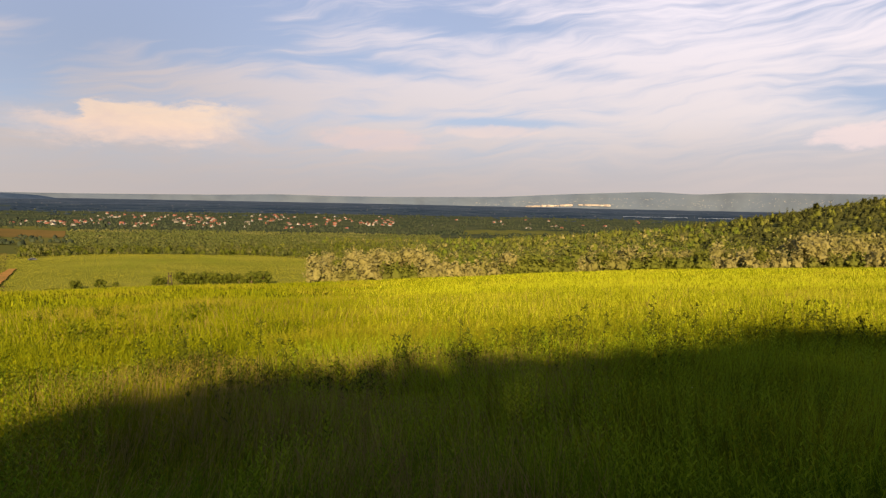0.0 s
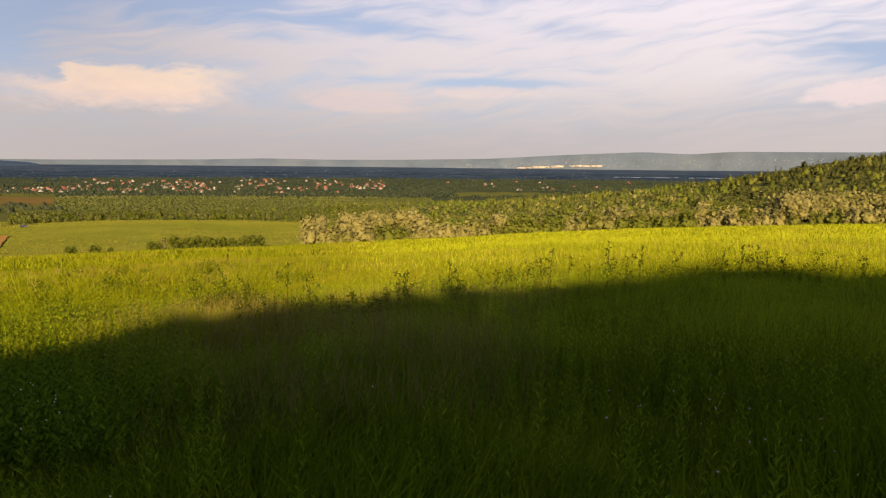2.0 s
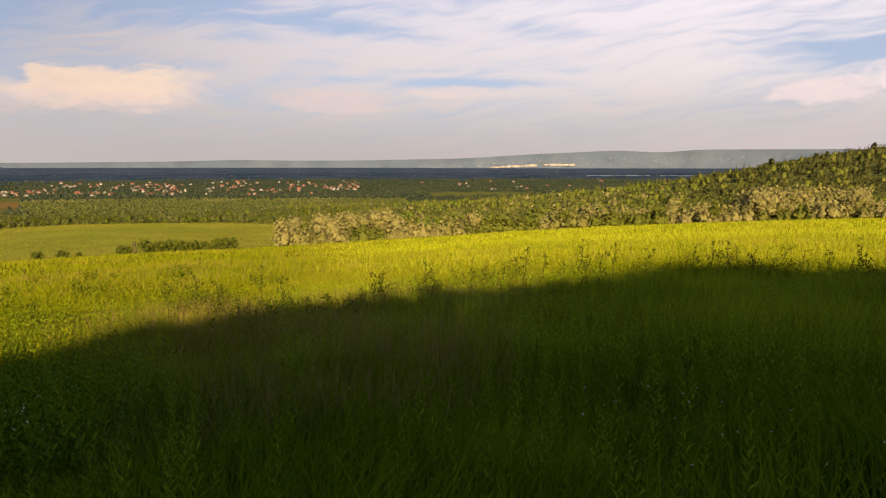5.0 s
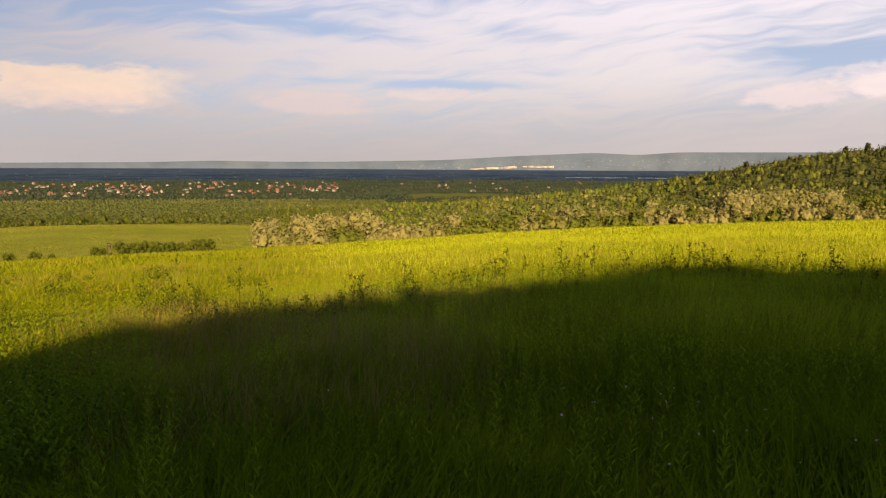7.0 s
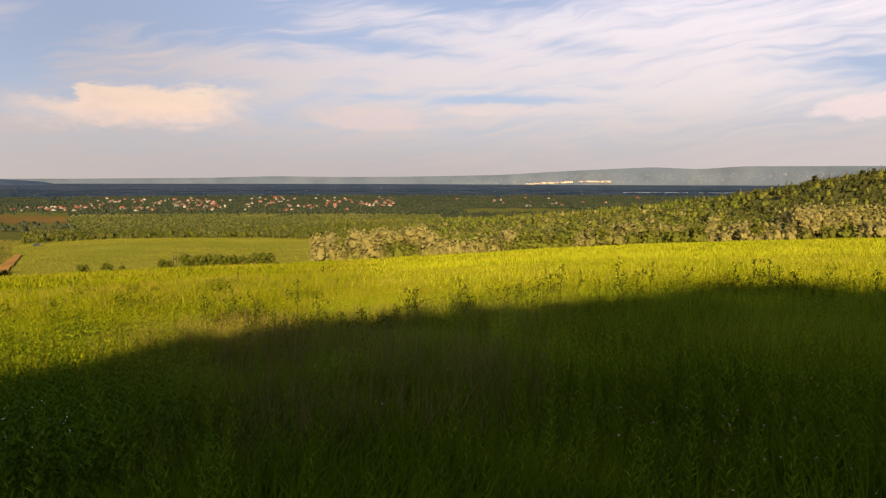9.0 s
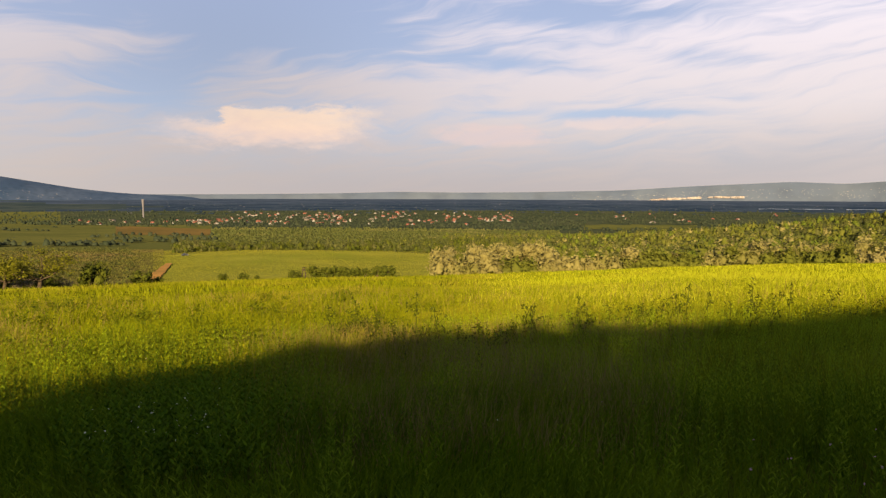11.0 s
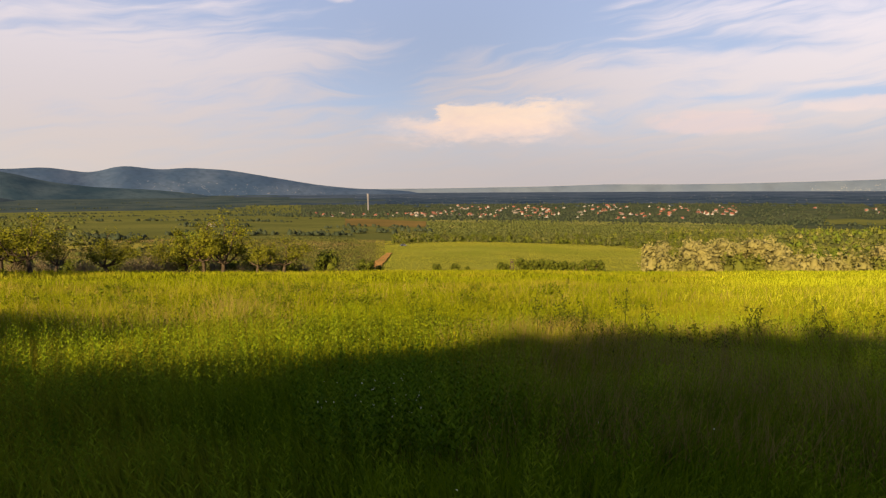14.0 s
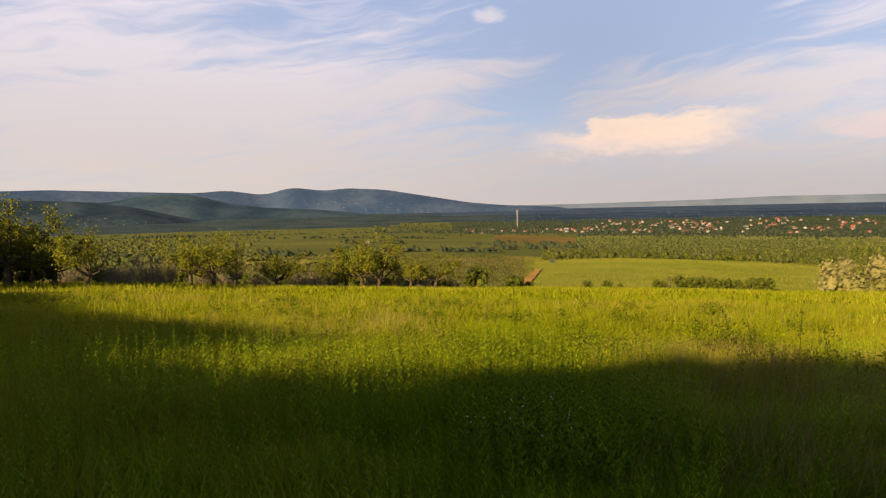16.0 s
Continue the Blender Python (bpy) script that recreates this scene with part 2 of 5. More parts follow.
M = {
    "grass": leaf_material("meadow_grass", (0.055, 0.078, 0.003), (0.160, 0.176, 0.004), (0.165, 0.150, 0.014), 0.10),
    "weed": leaf_material("weed_leaf", (0.066, 0.098, 0.003), (0.215, 0.220, 0.005), None, translucent=0.4),
    # leaf colour darkened for the shade these weeds stand in
    "shade_dark_weed": leaf_material("shade_dark_leaf", (0.022, 0.032, 0.003), (0.050, 0.060, 0.005), None, translucent=0.1),
    "flower": solid_material("white_petals", (0.80, 0.74, 0.52), (0.8, 0.76, 0.6), 5.0),
    "clover": solid_material("pink_petals", (0.45, 0.22, 0.28), (0.5, 0.3, 0.33), 5.0),
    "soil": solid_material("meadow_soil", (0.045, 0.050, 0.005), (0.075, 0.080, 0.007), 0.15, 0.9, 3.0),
    "hay": solid_material("far_meadow", (0.105, 0.116, 0.018), (0.145, 0.148, 0.026), 0.02, 0.9, 0.6),
    "crop": solid_material("green_crop", (0.054, 0.062, 0.020), (0.076, 0.080, 0.024), 0.012, 0.9, 0.3),
    "orchard_soil": solid_material("orchard_ground", (0.07, 0.06, 0.022), (0.06, 0.062, 0.016), 0.03, 0.9, 0.5),
    "ploughed": solid_material("ploughed_earth", (0.105, 0.073, 0.026), (0.074, 0.058, 0.022), 0.012, 0.95, 0.08),
    "path": solid_material("dirt_track", (0.235, 0.130, 0.042), (0.165, 0.102, 0.036), 0.12, 0.95, 0.8),
    "straw": solid_material("yellow_field", (0.16, 0.14, 0.03), (0.14, 0.13, 0.03), 0.05, 0.95, 0.5),
    "bark": solid_material("bark", (0.05, 0.038, 0.028), (0.09, 0.07, 0.05), 3.0, 0.95, 18.0, 0.5),
    "locust": leaf_material("flowering_locust_leaf", (0.190, 0.178, 0.066), (0.235, 0.218, 0.090), (0.130, 0.134, 0.036), 0.09, translucent=0.5, grain_scale=2.4, relief=0.22, grit=0.4),
    "oak": leaf_material("broadleaf", (0.078, 0.094, 0.016), (0.102, 0.114, 0.020), (0.108, 0.108, 0.032), 0.03, translucent=0.4, grain_scale=2.0, relief=0.3, grit=0.3),
    "pine": leaf_material("pine_needles", (0.040, 0.046, 0.014), (0.054, 0.059, 0.018), None, translucent=0.4, grain_scale=2.0, relief=0.3, grit=0.3),
    "fresh": leaf_material("fresh_green_leaf", (0.060, 0.086, 0.012), (0.078, 0.102, 0.014), None, translucent=0.3, grain_scale=2.0, relief=0.3, grit=0.3),
    "walnut": leaf_material("yellow_green_leaf", (0.062, 0.074, 0.007), (0.128, 0.130, 0.011), None, translucent=0.4, grain_scale=3.0),
    "shrub": leaf_material("shrub_leaf", (0.040, 0.055, 0.008), (0.075, 0.088, 0.012), None, grain_scale=1.5, relief=0.4),
    # dull bluish leaves: distance haze is put into the colour
    "far_wood": leaf_material("hazy_wood_leaf", (0.021, 0.032, 0.021), (0.037, 0.047, 0.029), None, 0.02, grain_scale=0.4, relief=0.3),
    "twig_leaf": leaf_material("twiggy_brush", (0.085, 0.075, 0.045), (0.145, 0.125, 0.075), None, translucent=0.2, grain_scale=2.0, relief=0.3),
    "twig": solid_material("bare_twigs", (0.12, 0.095, 0.065), (0.17, 0.14, 0.10), 3.0, 0.95, 15.0),
    # cloud shade and blue haze are put into the plain's colour
    "plain": solid_material("cloud_shaded_plain", (0.014, 0.025, 0.048), (0.030, 0.045, 0.072), 0.006, 1.0, 0.03),
    "roof": solid_material("clay_roof", (0.15, 0.042, 0.026), (0.085, 0.040, 0.032), 0.2, 0.85, 2.0, 0.0, 0.4),
    "roof_grey": solid_material("grey_roof", (0.085, 0.075, 0.07), (0.11, 0.095, 0.085), 0.2, 0.85, 2.0, 0.0, 0.5),
    "plaster": solid_material("pale_plaster", (0.085, 0.09, 0.10), (0.16, 0.165, 0.175), 0.1, 0.85, 1.0, 0.0, 0.3),
    "pane": solid_material("window_pane", (0.03, 0.03, 0.035), (0.05, 0.05, 0.06), 0.5, 0.2),
    "concrete": solid_material("tower_concrete", (0.075, 0.080, 0.105), (0.10, 0.10, 0.125), 0.08, 0.9, 0.6),
    "panel": solid_material("panel_wall", (0.29, 0.26, 0.28), (0.36, 0.33, 0.34), 0.02, 0.8, 0.2),
    "board": solid_material("weathered_board", (0.030, 0.024, 0.019), (0.050, 0.041, 0.031), 1.0, 0.9, 8.0, 0.4),
    "hay_grass": leaf_material("hay_grass", (0.112, 0.118, 0.013), (0.150, 0.150, 0.019), (0.082, 0.110, 0.010), 0.012, rough=0.8, grain_scale=0.3),
    "orchard_grass": leaf_material("dry_grass", (0.068, 0.070, 0.020), (0.078, 0.084, 0.018), (0.115, 0.090, 0.042), 0.02, rough=0.8),
    "dim_wall": solid_material("far_wall", (0.034, 0.048, 0.088), (0.13, 0.135, 0.16), 0.02, 0.9, 0.3),
    "town_wall": solid_material("far_pale_wall", (0.11, 0.118, 0.150), (0.19, 0.19, 0.205), 0.02, 0.9, 0.3),
    # the farther plains: haze put into the colour, paler with distance
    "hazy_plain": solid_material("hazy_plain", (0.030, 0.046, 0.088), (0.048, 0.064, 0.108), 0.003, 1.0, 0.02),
    "mid_plain": solid_material("half_hazy_plain", (0.020, 0.033, 0.062), (0.038, 0.054, 0.086), 0.005, 1.0, 0.03),
    "valley": leaf_material("valley_leaf", (0.042, 0.053, 0.015), (0.056, 0.066, 0.019), (0.078, 0.078, 0.028), 0.02, translucent=0.3, grain_scale=1.6, relief=0.3, grit=0.3),
    "young": leaf_material("young_tree_leaf", (0.042, 0.056, 0.017), (0.068, 0.078, 0.025), (0.098, 0.100, 0.036), 0.009, translucent=0.3, grain_scale=0.9, relief=0.3, grit=0.4),
    # left part of the plain, green with blue haze mixed in
    "hazy_green": solid_material("hazy_green", (0.018, 0.030, 0.038), (0.034, 0.046, 0.048), 0.006, 1.0, 0.03),
    # brighter than the other meadow grass: extra sunlight put into the colour
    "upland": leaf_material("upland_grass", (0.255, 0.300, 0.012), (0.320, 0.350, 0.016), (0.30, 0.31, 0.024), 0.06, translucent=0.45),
    # matches the plain, with its haze and cloud shade in the leaf colour
    "plain_tree": leaf_material("hazy_tree_leaf", (0.007, 0.016, 0.034), (0.016, 0.029, 0.052), None, translucent=0.1, grain_scale=0.2),
    # village ground hazed in colour like the trees around it
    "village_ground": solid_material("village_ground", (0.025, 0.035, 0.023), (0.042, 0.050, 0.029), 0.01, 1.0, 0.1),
    # greener copies of grass and weed, the shade's tint painted in
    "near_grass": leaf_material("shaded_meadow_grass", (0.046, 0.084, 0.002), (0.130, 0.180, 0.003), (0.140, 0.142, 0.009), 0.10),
    "near_weed": leaf_material("shaded_herb_leaf", (0.044, 0.088, 0.002), (0.130, 0.190, 0.004), None, translucent=0.4),
    # skylight on the shaded plants is put into this bright leaf colour
    "shade_leaf": leaf_material("sky_brightened_leaf", (0.120, 0.180, 0.007), (0.235, 0.300, 0.012), None, translucent=0.45),
    "clump": leaf_material("clump_leaf", (0.050, 0.072, 0.004), (0.105, 0.125, 0.006), None, translucent=0.3),
    "pale_weed": leaf_material("stalk_herb_leaf", (0.075, 0.130, 0.005), (0.185, 0.245, 0.010), None, translucent=0.35),
    "nettle": leaf_material("nettle_leaf", (0.038, 0.078, 0.002), (0.096, 0.155, 0.004), None, translucent=0.2),
    # lit copy of the meadow soil, sunlight painted into it
    "sunny_floor": solid_material("sun_brightened_floor", (0.210, 0.248, 0.012), (0.262, 0.294, 0.016), 0.15, 0.9, 3.0),
    "old_bark": solid_material("dark_old_bark", (0.030, 0.024, 0.018), (0.055, 0.044, 0.032), 3.0, 0.95, 18.0, 0.5),
    "feather": leaf_material("feather_grass", (0.140, 0.110, 0.034), (0.240, 0.185, 0.060), None, translucent=0.45),
    "car_paint": solid_material("car_paint", (0.035, 0.045, 0.065), (0.045, 0.055, 0.08), 0.5, 0.35, 3.0),
    "water": solid_material("river_water", (0.10, 0.14, 0.20), (0.13, 0.17, 0.23), 0.01, 0.3, 0.1),
}

# ---- mesh helpers ----


def mesh_of(name, verts, faces, material):
    """A mesh from arrays; faces is an n x 3 or n x 4 array."""
    verts, faces = np.asarray(verts, np.float32), np.asarray(faces, np.int32)
    me = bpy.data.meshes.new(name)
    me.vertices.add(len(verts))
    me.vertices.foreach_set("co", verts.ravel())
    k = faces.shape[1]
    me.loops.add(faces.size)
    me.loops.foreach_set("vertex_index", faces.ravel())
    me.polygons.add(len(faces))
    me.polygons.foreach_set("loop_start", np.arange(0, faces.size, k, dtype=np.int32))
    me.update(calc_edges=True)
    me.validate()
    me.materials.append(material)
    return me


def piece(name, verts, faces, material, parent=None, label=""):
    ob = new(name, mesh_of(name, verts, faces, material))
    if parent is not None:
        ob.parent = parent
    return tagged(ob, label)


def merge(parts):
    """Joins (verts, faces) pairs with the same face size."""
    vs, fs, n = [], [], 0
    for v, f in parts:
        vs.append(np.asarray(v, float))
        fs.append(np.asarray(f, int) + n)
        n += len(v)
    return np.concatenate(vs), np.concatenate(fs)


def tube(points, radii, sides=7):
    """Quads of a bent, tapering stem through the points."""
    points = np.asarray(points, float)
    rings, n = [], len(points)
    for i, p in enumerate(points):
        d = points[min(i + 1, n - 1)] - points[max(i - 1, 0)]
        d = d / (np.linalg.norm(d) + 1e-9)
        u = np.cross(d, (0.31, 0.95, 0.05))
        u /= np.linalg.norm(u) + 1e-9
        w = np.cross(d, u)
        a = np.linspace(0, 2 * np.pi, sides, endpoint=False)
        rings.append(p + radii[i] * (np.outer(np.cos(a), u) + np.outer(np.sin(a), w)))
    v = np.concatenate(rings)
    f = []
    for i in range(n - 1):
        for k in range(sides):
            a, b = i * sides + k, i * sides + (k + 1) % sides
            f.append((a, b, b + sides, a + sides))
    f.append([(n - 1) * sides + min(k, sides - 1) for k in (0, 2, 4, sides - 1)])
    return v, np.array(f)


def leaves(rng, centres, size, flat=0.0, shape=0.6, out=None):
    """Diamond leaves or leaf clumps at the centres, turned at random; two bent halves each make one quad."""
    n = len(centres)
    d = rng.normal(size=(n, 3))
    if out is not None:
        d = d + out * 1.5
    d[:, 2] += flat
    d /= np.linalg.norm(d, axis=1)[:, None] + 1e-9
    u = np.cross(d, rng.normal(size=(n, 3)))
    u /= np.linalg.norm(u, axis=1)[:, None] + 1e-9
    w = np.cross(d, u)
    s = (np.asarray(size) * rng.uniform(0.6, 1.3, n))[:, None]
    v = np.stack([centres - u * s, centres + w * s * shape + d * s * 0.15, centres + u * s, centres - w * s * shape + d * s * 0.15], 1)
    return v.reshape(-1, 3), np.arange(4 * n).reshape(n, 4)


def box(x0, x1, y0, y1, z0, z1):
    v = [(x, y, z) for z in (z0, z1) for x, y in ((x0, y0), (x1, y0), (x1, y1), (x0, y1))]
    return v, [(0, 3, 2, 1), (4, 5, 6, 7), (0, 1, 5, 4), (1, 2, 6, 5), (2, 3, 7, 6), (3, 0, 4, 7)]


def gable(w, d, h, rise, over=0.5):
    """A gabled roof of some thickness over a w x d house of wall height h."""
    x, y = w / 2 + over, d / 2 + over
    lo, t = h - over * rise / (d / 2), 0.25
    v = []
    for q in (-x, x):
        v += [(q, -y, lo), (q, 0, h + rise), (q, y, lo), (q, y, lo + t), (q, 0, h + rise + t), (q, -y, lo + t)]
    f = [(0, 6, 7, 1), (1, 7, 8, 2), (3, 9, 10, 4), (4, 10, 11, 5), (0, 5, 11, 6), (2, 8, 9, 3),
         (0, 1, 4, 5), (1, 2, 3, 4), (6, 11, 10, 7), (7, 10, 9, 8)]
    return v, f


# ---- ground ----
def build_ground():
    az = np.concatenate([np.arange(-60, 112, 0.9), np.arange(112, 300, 4.0)])
    r = np.concatenate([[0.01], np.geomspace(1.2, 4900, 100)])
    A, R = np.meshgrid(np.radians(az), r, indexing="ij")
    X, Y = -R * np.sin(A), R * np.cos(A)
    Z = ground(X, Y)
    n, m = len(az), len(r)
    v = np.stack([X, Y, Z], -1).reshape(-1, 3)
    i, j = np.meshgrid(np.arange(n), np.arange(m - 1), indexing="ij")
    k = (i + 1) % n
    f = np.stack([i * m + j, i * m + j + 1, k * m + j + 1, k * m + j], -1).reshape(-1, 4)
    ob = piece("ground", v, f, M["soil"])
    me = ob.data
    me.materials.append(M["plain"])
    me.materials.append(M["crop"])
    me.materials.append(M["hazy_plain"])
    me.materials.append(M["hazy_green"])
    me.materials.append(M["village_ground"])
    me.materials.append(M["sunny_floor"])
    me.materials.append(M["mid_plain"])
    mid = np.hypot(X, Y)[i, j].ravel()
    # distance rings pick ground colours that carry more and more haze
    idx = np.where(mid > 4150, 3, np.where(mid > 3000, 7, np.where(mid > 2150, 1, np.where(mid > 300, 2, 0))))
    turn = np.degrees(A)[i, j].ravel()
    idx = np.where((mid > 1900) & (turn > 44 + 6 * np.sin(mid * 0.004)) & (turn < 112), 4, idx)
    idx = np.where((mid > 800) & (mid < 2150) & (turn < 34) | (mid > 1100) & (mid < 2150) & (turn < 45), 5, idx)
    # the sun-brightened floor covers the right side beyond the near shade
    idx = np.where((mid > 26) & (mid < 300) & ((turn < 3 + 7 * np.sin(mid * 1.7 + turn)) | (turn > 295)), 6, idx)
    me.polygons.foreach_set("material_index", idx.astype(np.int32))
    me.polygons.foreach_set("use_smooth", np.ones(len(f), bool))
    tagged(ob, "rolling grassy ground falling away to a wide plain", "ground", kind="structure")


build_ground()


def patch(name, a0, a1, r0, r1, material, label, lift=0.25, ragged=0.04, category="field"):
    """A field draped over the ground; its ends are ragged."""
    na, nr = max(4, int(abs(a1 - a0) / 0.5)), 24
    rows = []
    for i in range(na + 1):
        q = i / na
        a = a0 + (a1 - a0) * q
        lo = (r0(q) if callable(r0) else r0) * (1 + ragged * math.sin(q * 17 + r1(q) if callable(r1) else q * 17))
        hi = (r1(q) if callable(r1) else r1) * (1 + ragged * 0.5 * math.sin(q * 23 + 2))
        rr = np.linspace(lo, hi, nr)
        x, y, z = at(a + 0 * rr, rr)
        rows.append(np.stack([x, y, z + lift], 1))
    v = np.concatenate(rows)
    f = [(i * nr + j, i * nr + j + 1, (i + 1) * nr + j + 1, (i + 1) * nr + j) for i in range(na) for j in range(nr - 1)]
    ob = piece(name, v, f, M[material])
    ob.data.polygons.foreach_set("use_smooth", np.ones(len(f), bool))
    return tagged(ob, label, category, kind="structure")


patch("meadow_field", 12, 38.6, 120, lambda q: 335 + 65 * math.sin(q * 3.0), "hay", "sunlit mown hay meadow beyond the valley", 0.12, 0.02)
patch("orchard_ground", 38.2, 90, 110, 420, "orchard_soil", "brown grassy orchard ground with worn rows", 0.12)
TRACK_LINE = ((39.2, 206), (38.8, 222), (38.4, 240), (38.1, 258), (37.8, 278))


def track(name, line, width, material, label, lift=0.45):
    """A worn strip along a line of (turn, distance) stations."""
    t = np.linspace(0, len(line) - 1, 40)
    a, r = (np.interp(t, np.arange(len(line)), [p[k] for p in line]) for k in (0, 1))
    x, y, _ = at(a, r)
    dx, dy = np.gradient(x), np.gradient(y)
    n = np.hypot(dx, dy)
    w = width * (0.62 - 0.07 * t + 0.04 * np.sin(t * 5) + 0.02 * np.sin(t * 13))
    rows = []
    for s in (-1, -0.3, 0.3, 1):
        px, py = x - s * w * dy / n, y + s * w * dx / n
        rows.append(np.stack([px, py, ground(px, py) + lift], 1))
    f = [(k * 40 + i, k * 40 + i + 1, (k + 1) * 40 + i + 1, (k + 1) * 40 + i) for k in range(3) for i in range(39)]
    return tagged(piece(name, np.concatenate(rows), f, M[material]), label, "track", kind="structure")


track("dirt_track", TRACK_LINE, 3.3, "path", "bare reddish dirt track beside a meadow")
patch("crop_field", 43, 66, 500, 950, "crop", "dark green crop field", 0.2)
patch("ploughed_field", 34.6, 41.6, lambda q: 690 + 30 * q, lambda q: 900 + 180 * q, "ploughed", "bare brown ploughed field", 0.3, 0.015)
patch("crop_strip", 34.0, 43.2, 560, lambda q: 690 + 30 * q, "crop", "green strip of crop below the ploughed field", 0.2, 0.015)
patch("upland_strip", -6, 3, 1010, 1240, "crop", "pale green hay strip above the wood", 0.5)
patch("yellow_strip", 56.5, 63, 322, 350, "straw", "narrow strip of yellow stubble", 0.6)
# ---- trees ----


def crown_points(rng, blobs, per):
    """Points on and in the outer shells of lumpy blobs (x, y, z, rx, rz), and the way out of each."""
    pts, outs = [], []
    for bx, by, bz, rx, rz in blobs:
        d = rng.normal(size=(per, 3))
        d /= np.linalg.norm(d, axis=1)[:, None]
        rad = rng.uniform(0.62, 1.0, per)[:, None] ** 0.6
        wob = 1 + 0.22 * np.sin(d[:, :1] * 5 + bx * 3) + 0.15 * np.sin(d[:, 1:2] * 7 + by * 5 + d[:, 2:] * 4)
        pts.append(np.array((bx, by, bz)) + d * rad * wob * np.array((rx, rx, rz)))
        outs.append(d)
    return np.concatenate(pts), np.concatenate(outs)


def dome(rng, n, sides=9, levels=5, full=False):
    """n lumpy unit domes (or balls): an n x v x 3 array of points and the quads of one."""
    el = np.linspace(-0.9 if full else -0.25, 1.45, levels)
    az = np.linspace(0, 2 * np.pi, sides, endpoint=False)
    E, A = np.meshgrid(el, az, indexing="ij")
    d = np.stack([np.cos(E) * np.cos(A), np.cos(E) * np.sin(A), np.sin(E)], -1).reshape(-1, 3)
    p = rng.uniform(0, 6.3, (n, 4))[:, :, None]
    x, y, z = d[:, 0][None], d[:, 1][None], d[:, 2][None]
    bump = 1 + 0.16 * np.sin(4 * x + p[:, 0]) + 0.16 * np.sin(5 * y + 2 * z + p[:, 1]) + 0.10 * np.sin(7 * x - 6 * z + p[:, 2]) + rng.normal(size=(n, len(d))) * 0.08
    f = [(i * sides + k, i * sides + (k + 1) % sides, (i + 1) * sides + (k + 1) % sides, (i + 1) * sides + k) for i in range(levels - 1) for k in range(sides)]
    f.append([(levels - 1) * sides + k for k in (0, sides // 4, sides // 2, 3 * sides // 4)])
    return d[None] * bump[:, :, None], np.array(f)


def make_tree(kind, seed, height, spread, leaf, per_blob, leaf_size, trunk=0.35, blobs=9, lean=0.0, label="", category="tree", bark="bark", low=None, core=0.0, puff=1.0, shape=0.7):
    """A tree of trunk, limbs and crown standing at the origin."""
    rng = np.random.default_rng(seed)
    top = new(kind)
    low = trunk if low is None else low
    base_h = height * low
    stem = [(0, 0, -0.3), (lean * 0.2, 0.05, height * 0.2), (lean * 0.6, 0, height * 0.45), (lean, 0.1, height * 0.75)]
    tr = height * 0.028 + 0.03
    piece("trunk", *tube(stem, [tr * 1.25, tr, tr * 0.75, tr * 0.3]), M[bark], top)
    bl, limbs = [], []
    for i in range(blobs):
        a = i * 2.4 + rng.uniform(-0.5, 0.5)
        q = (i + 0.5) / blobs
        zz = base_h + (height - base_h) * (0.22 + 0.62 * q) + rng.uniform(-0.05, 0.05) * height
        rr = spread * (0.62 * math.sqrt(max(0.05, 1 - (1.35 * q - 0.45) ** 2))) * rng.uniform(0.6, 1.0)
        x, y = rr * math.cos(a) + lean, rr * math.sin(a)
        rx = spread * rng.uniform(0.30, 0.46) * puff
        bl.append((x, y, zz, rx, min(rx * 0.85, (height - base_h) * 0.3)))
        limbs.append(tube([(lean * 0.4, 0, height * (0.2 + 0.35 * q)), (x * 0.5 + lean * 0.3, y * 0.5, (zz + height * 0.3 * q) * 0.62 + base_h * 0.3), (x, y, zz)],
                          [tr * 0.5, tr * 0.3, tr * 0.1], 5))
    for v, f in limbs:
        piece("limb", v, f, M[bark], top)
    pts, outs = crown_points(rng, bl, per_blob)
    pts[:, 2] = np.maximum(pts[:, 2], base_h * 0.5 + rng.uniform(0, 0.4, len(pts)))
    lv, lf = leaves(rng, pts, leaf_size, 0.2, shape, outs)
    if core:
        dv, df = dome(rng, len(bl), 8, 5, True)
        cores = [(q * np.array((b[3], b[3], b[4])) * core + np.array(b[:3]), df) for q, b in zip(dv, bl)]
        lv, lf = merge([(lv, lf)] + cores)
    piece("crown", lv, lf, M[leaf], top)
    return tagged(top, label, category)


PARKED = pose(0, -120, -300)


def stand_at(ob, az, r, turn=0.0, size=1.0, sink=0.0, tall=1.0):
    x, y, z = at(az, r)
    m = pose(float(x), float(y), float(z) - sink, 0, 0, turn) @ Matrix.Diagonal((size, size, size * tall, 1))
    return m


def place(ob, first, m, label="", group=""):
    """The first use moves the thing itself; later ones copy it."""
    if first:
        ob.matrix_basis = m
        t = ob
    else:
        t = copy_thing(ob, Matrix.Identity(4))
        t.matrix_basis = m
    return tagged(t, label, group=group)


class Grove:
    """Tree kinds that are used again and again."""

    def __init__(self, makers):
        self.kinds, self.used = makers, set()

    def put(self, k, m, label="", group=""):
        k = len(self.used) if len(self.used) < len(self.kinds) else k
        ob = self.kinds[k]
        t = place(ob, k not in self.used, m, label, group)
        self.used.add(k)
        return t


rng = np.random.default_rng(5)
locusts = Grove([make_tree("locust_tree", 20 + i, 5.0, 3.3, "locust", 115, 0.21, 0.2, 13, 0.2, "pale flowering locust tree at the forest edge", low=0.0, core=0.6) for i in range(4)])
oaks = Grove([make_tree("broadleaf_tree", 40 + i, 6.5, 3.6, "oak" if i < 2 else "fresh", 140, 0.20, 0.25, 12, 0.1, "green broadleaf tree at the forest edge", low=0.02, core=0.6) for i in range(4)])


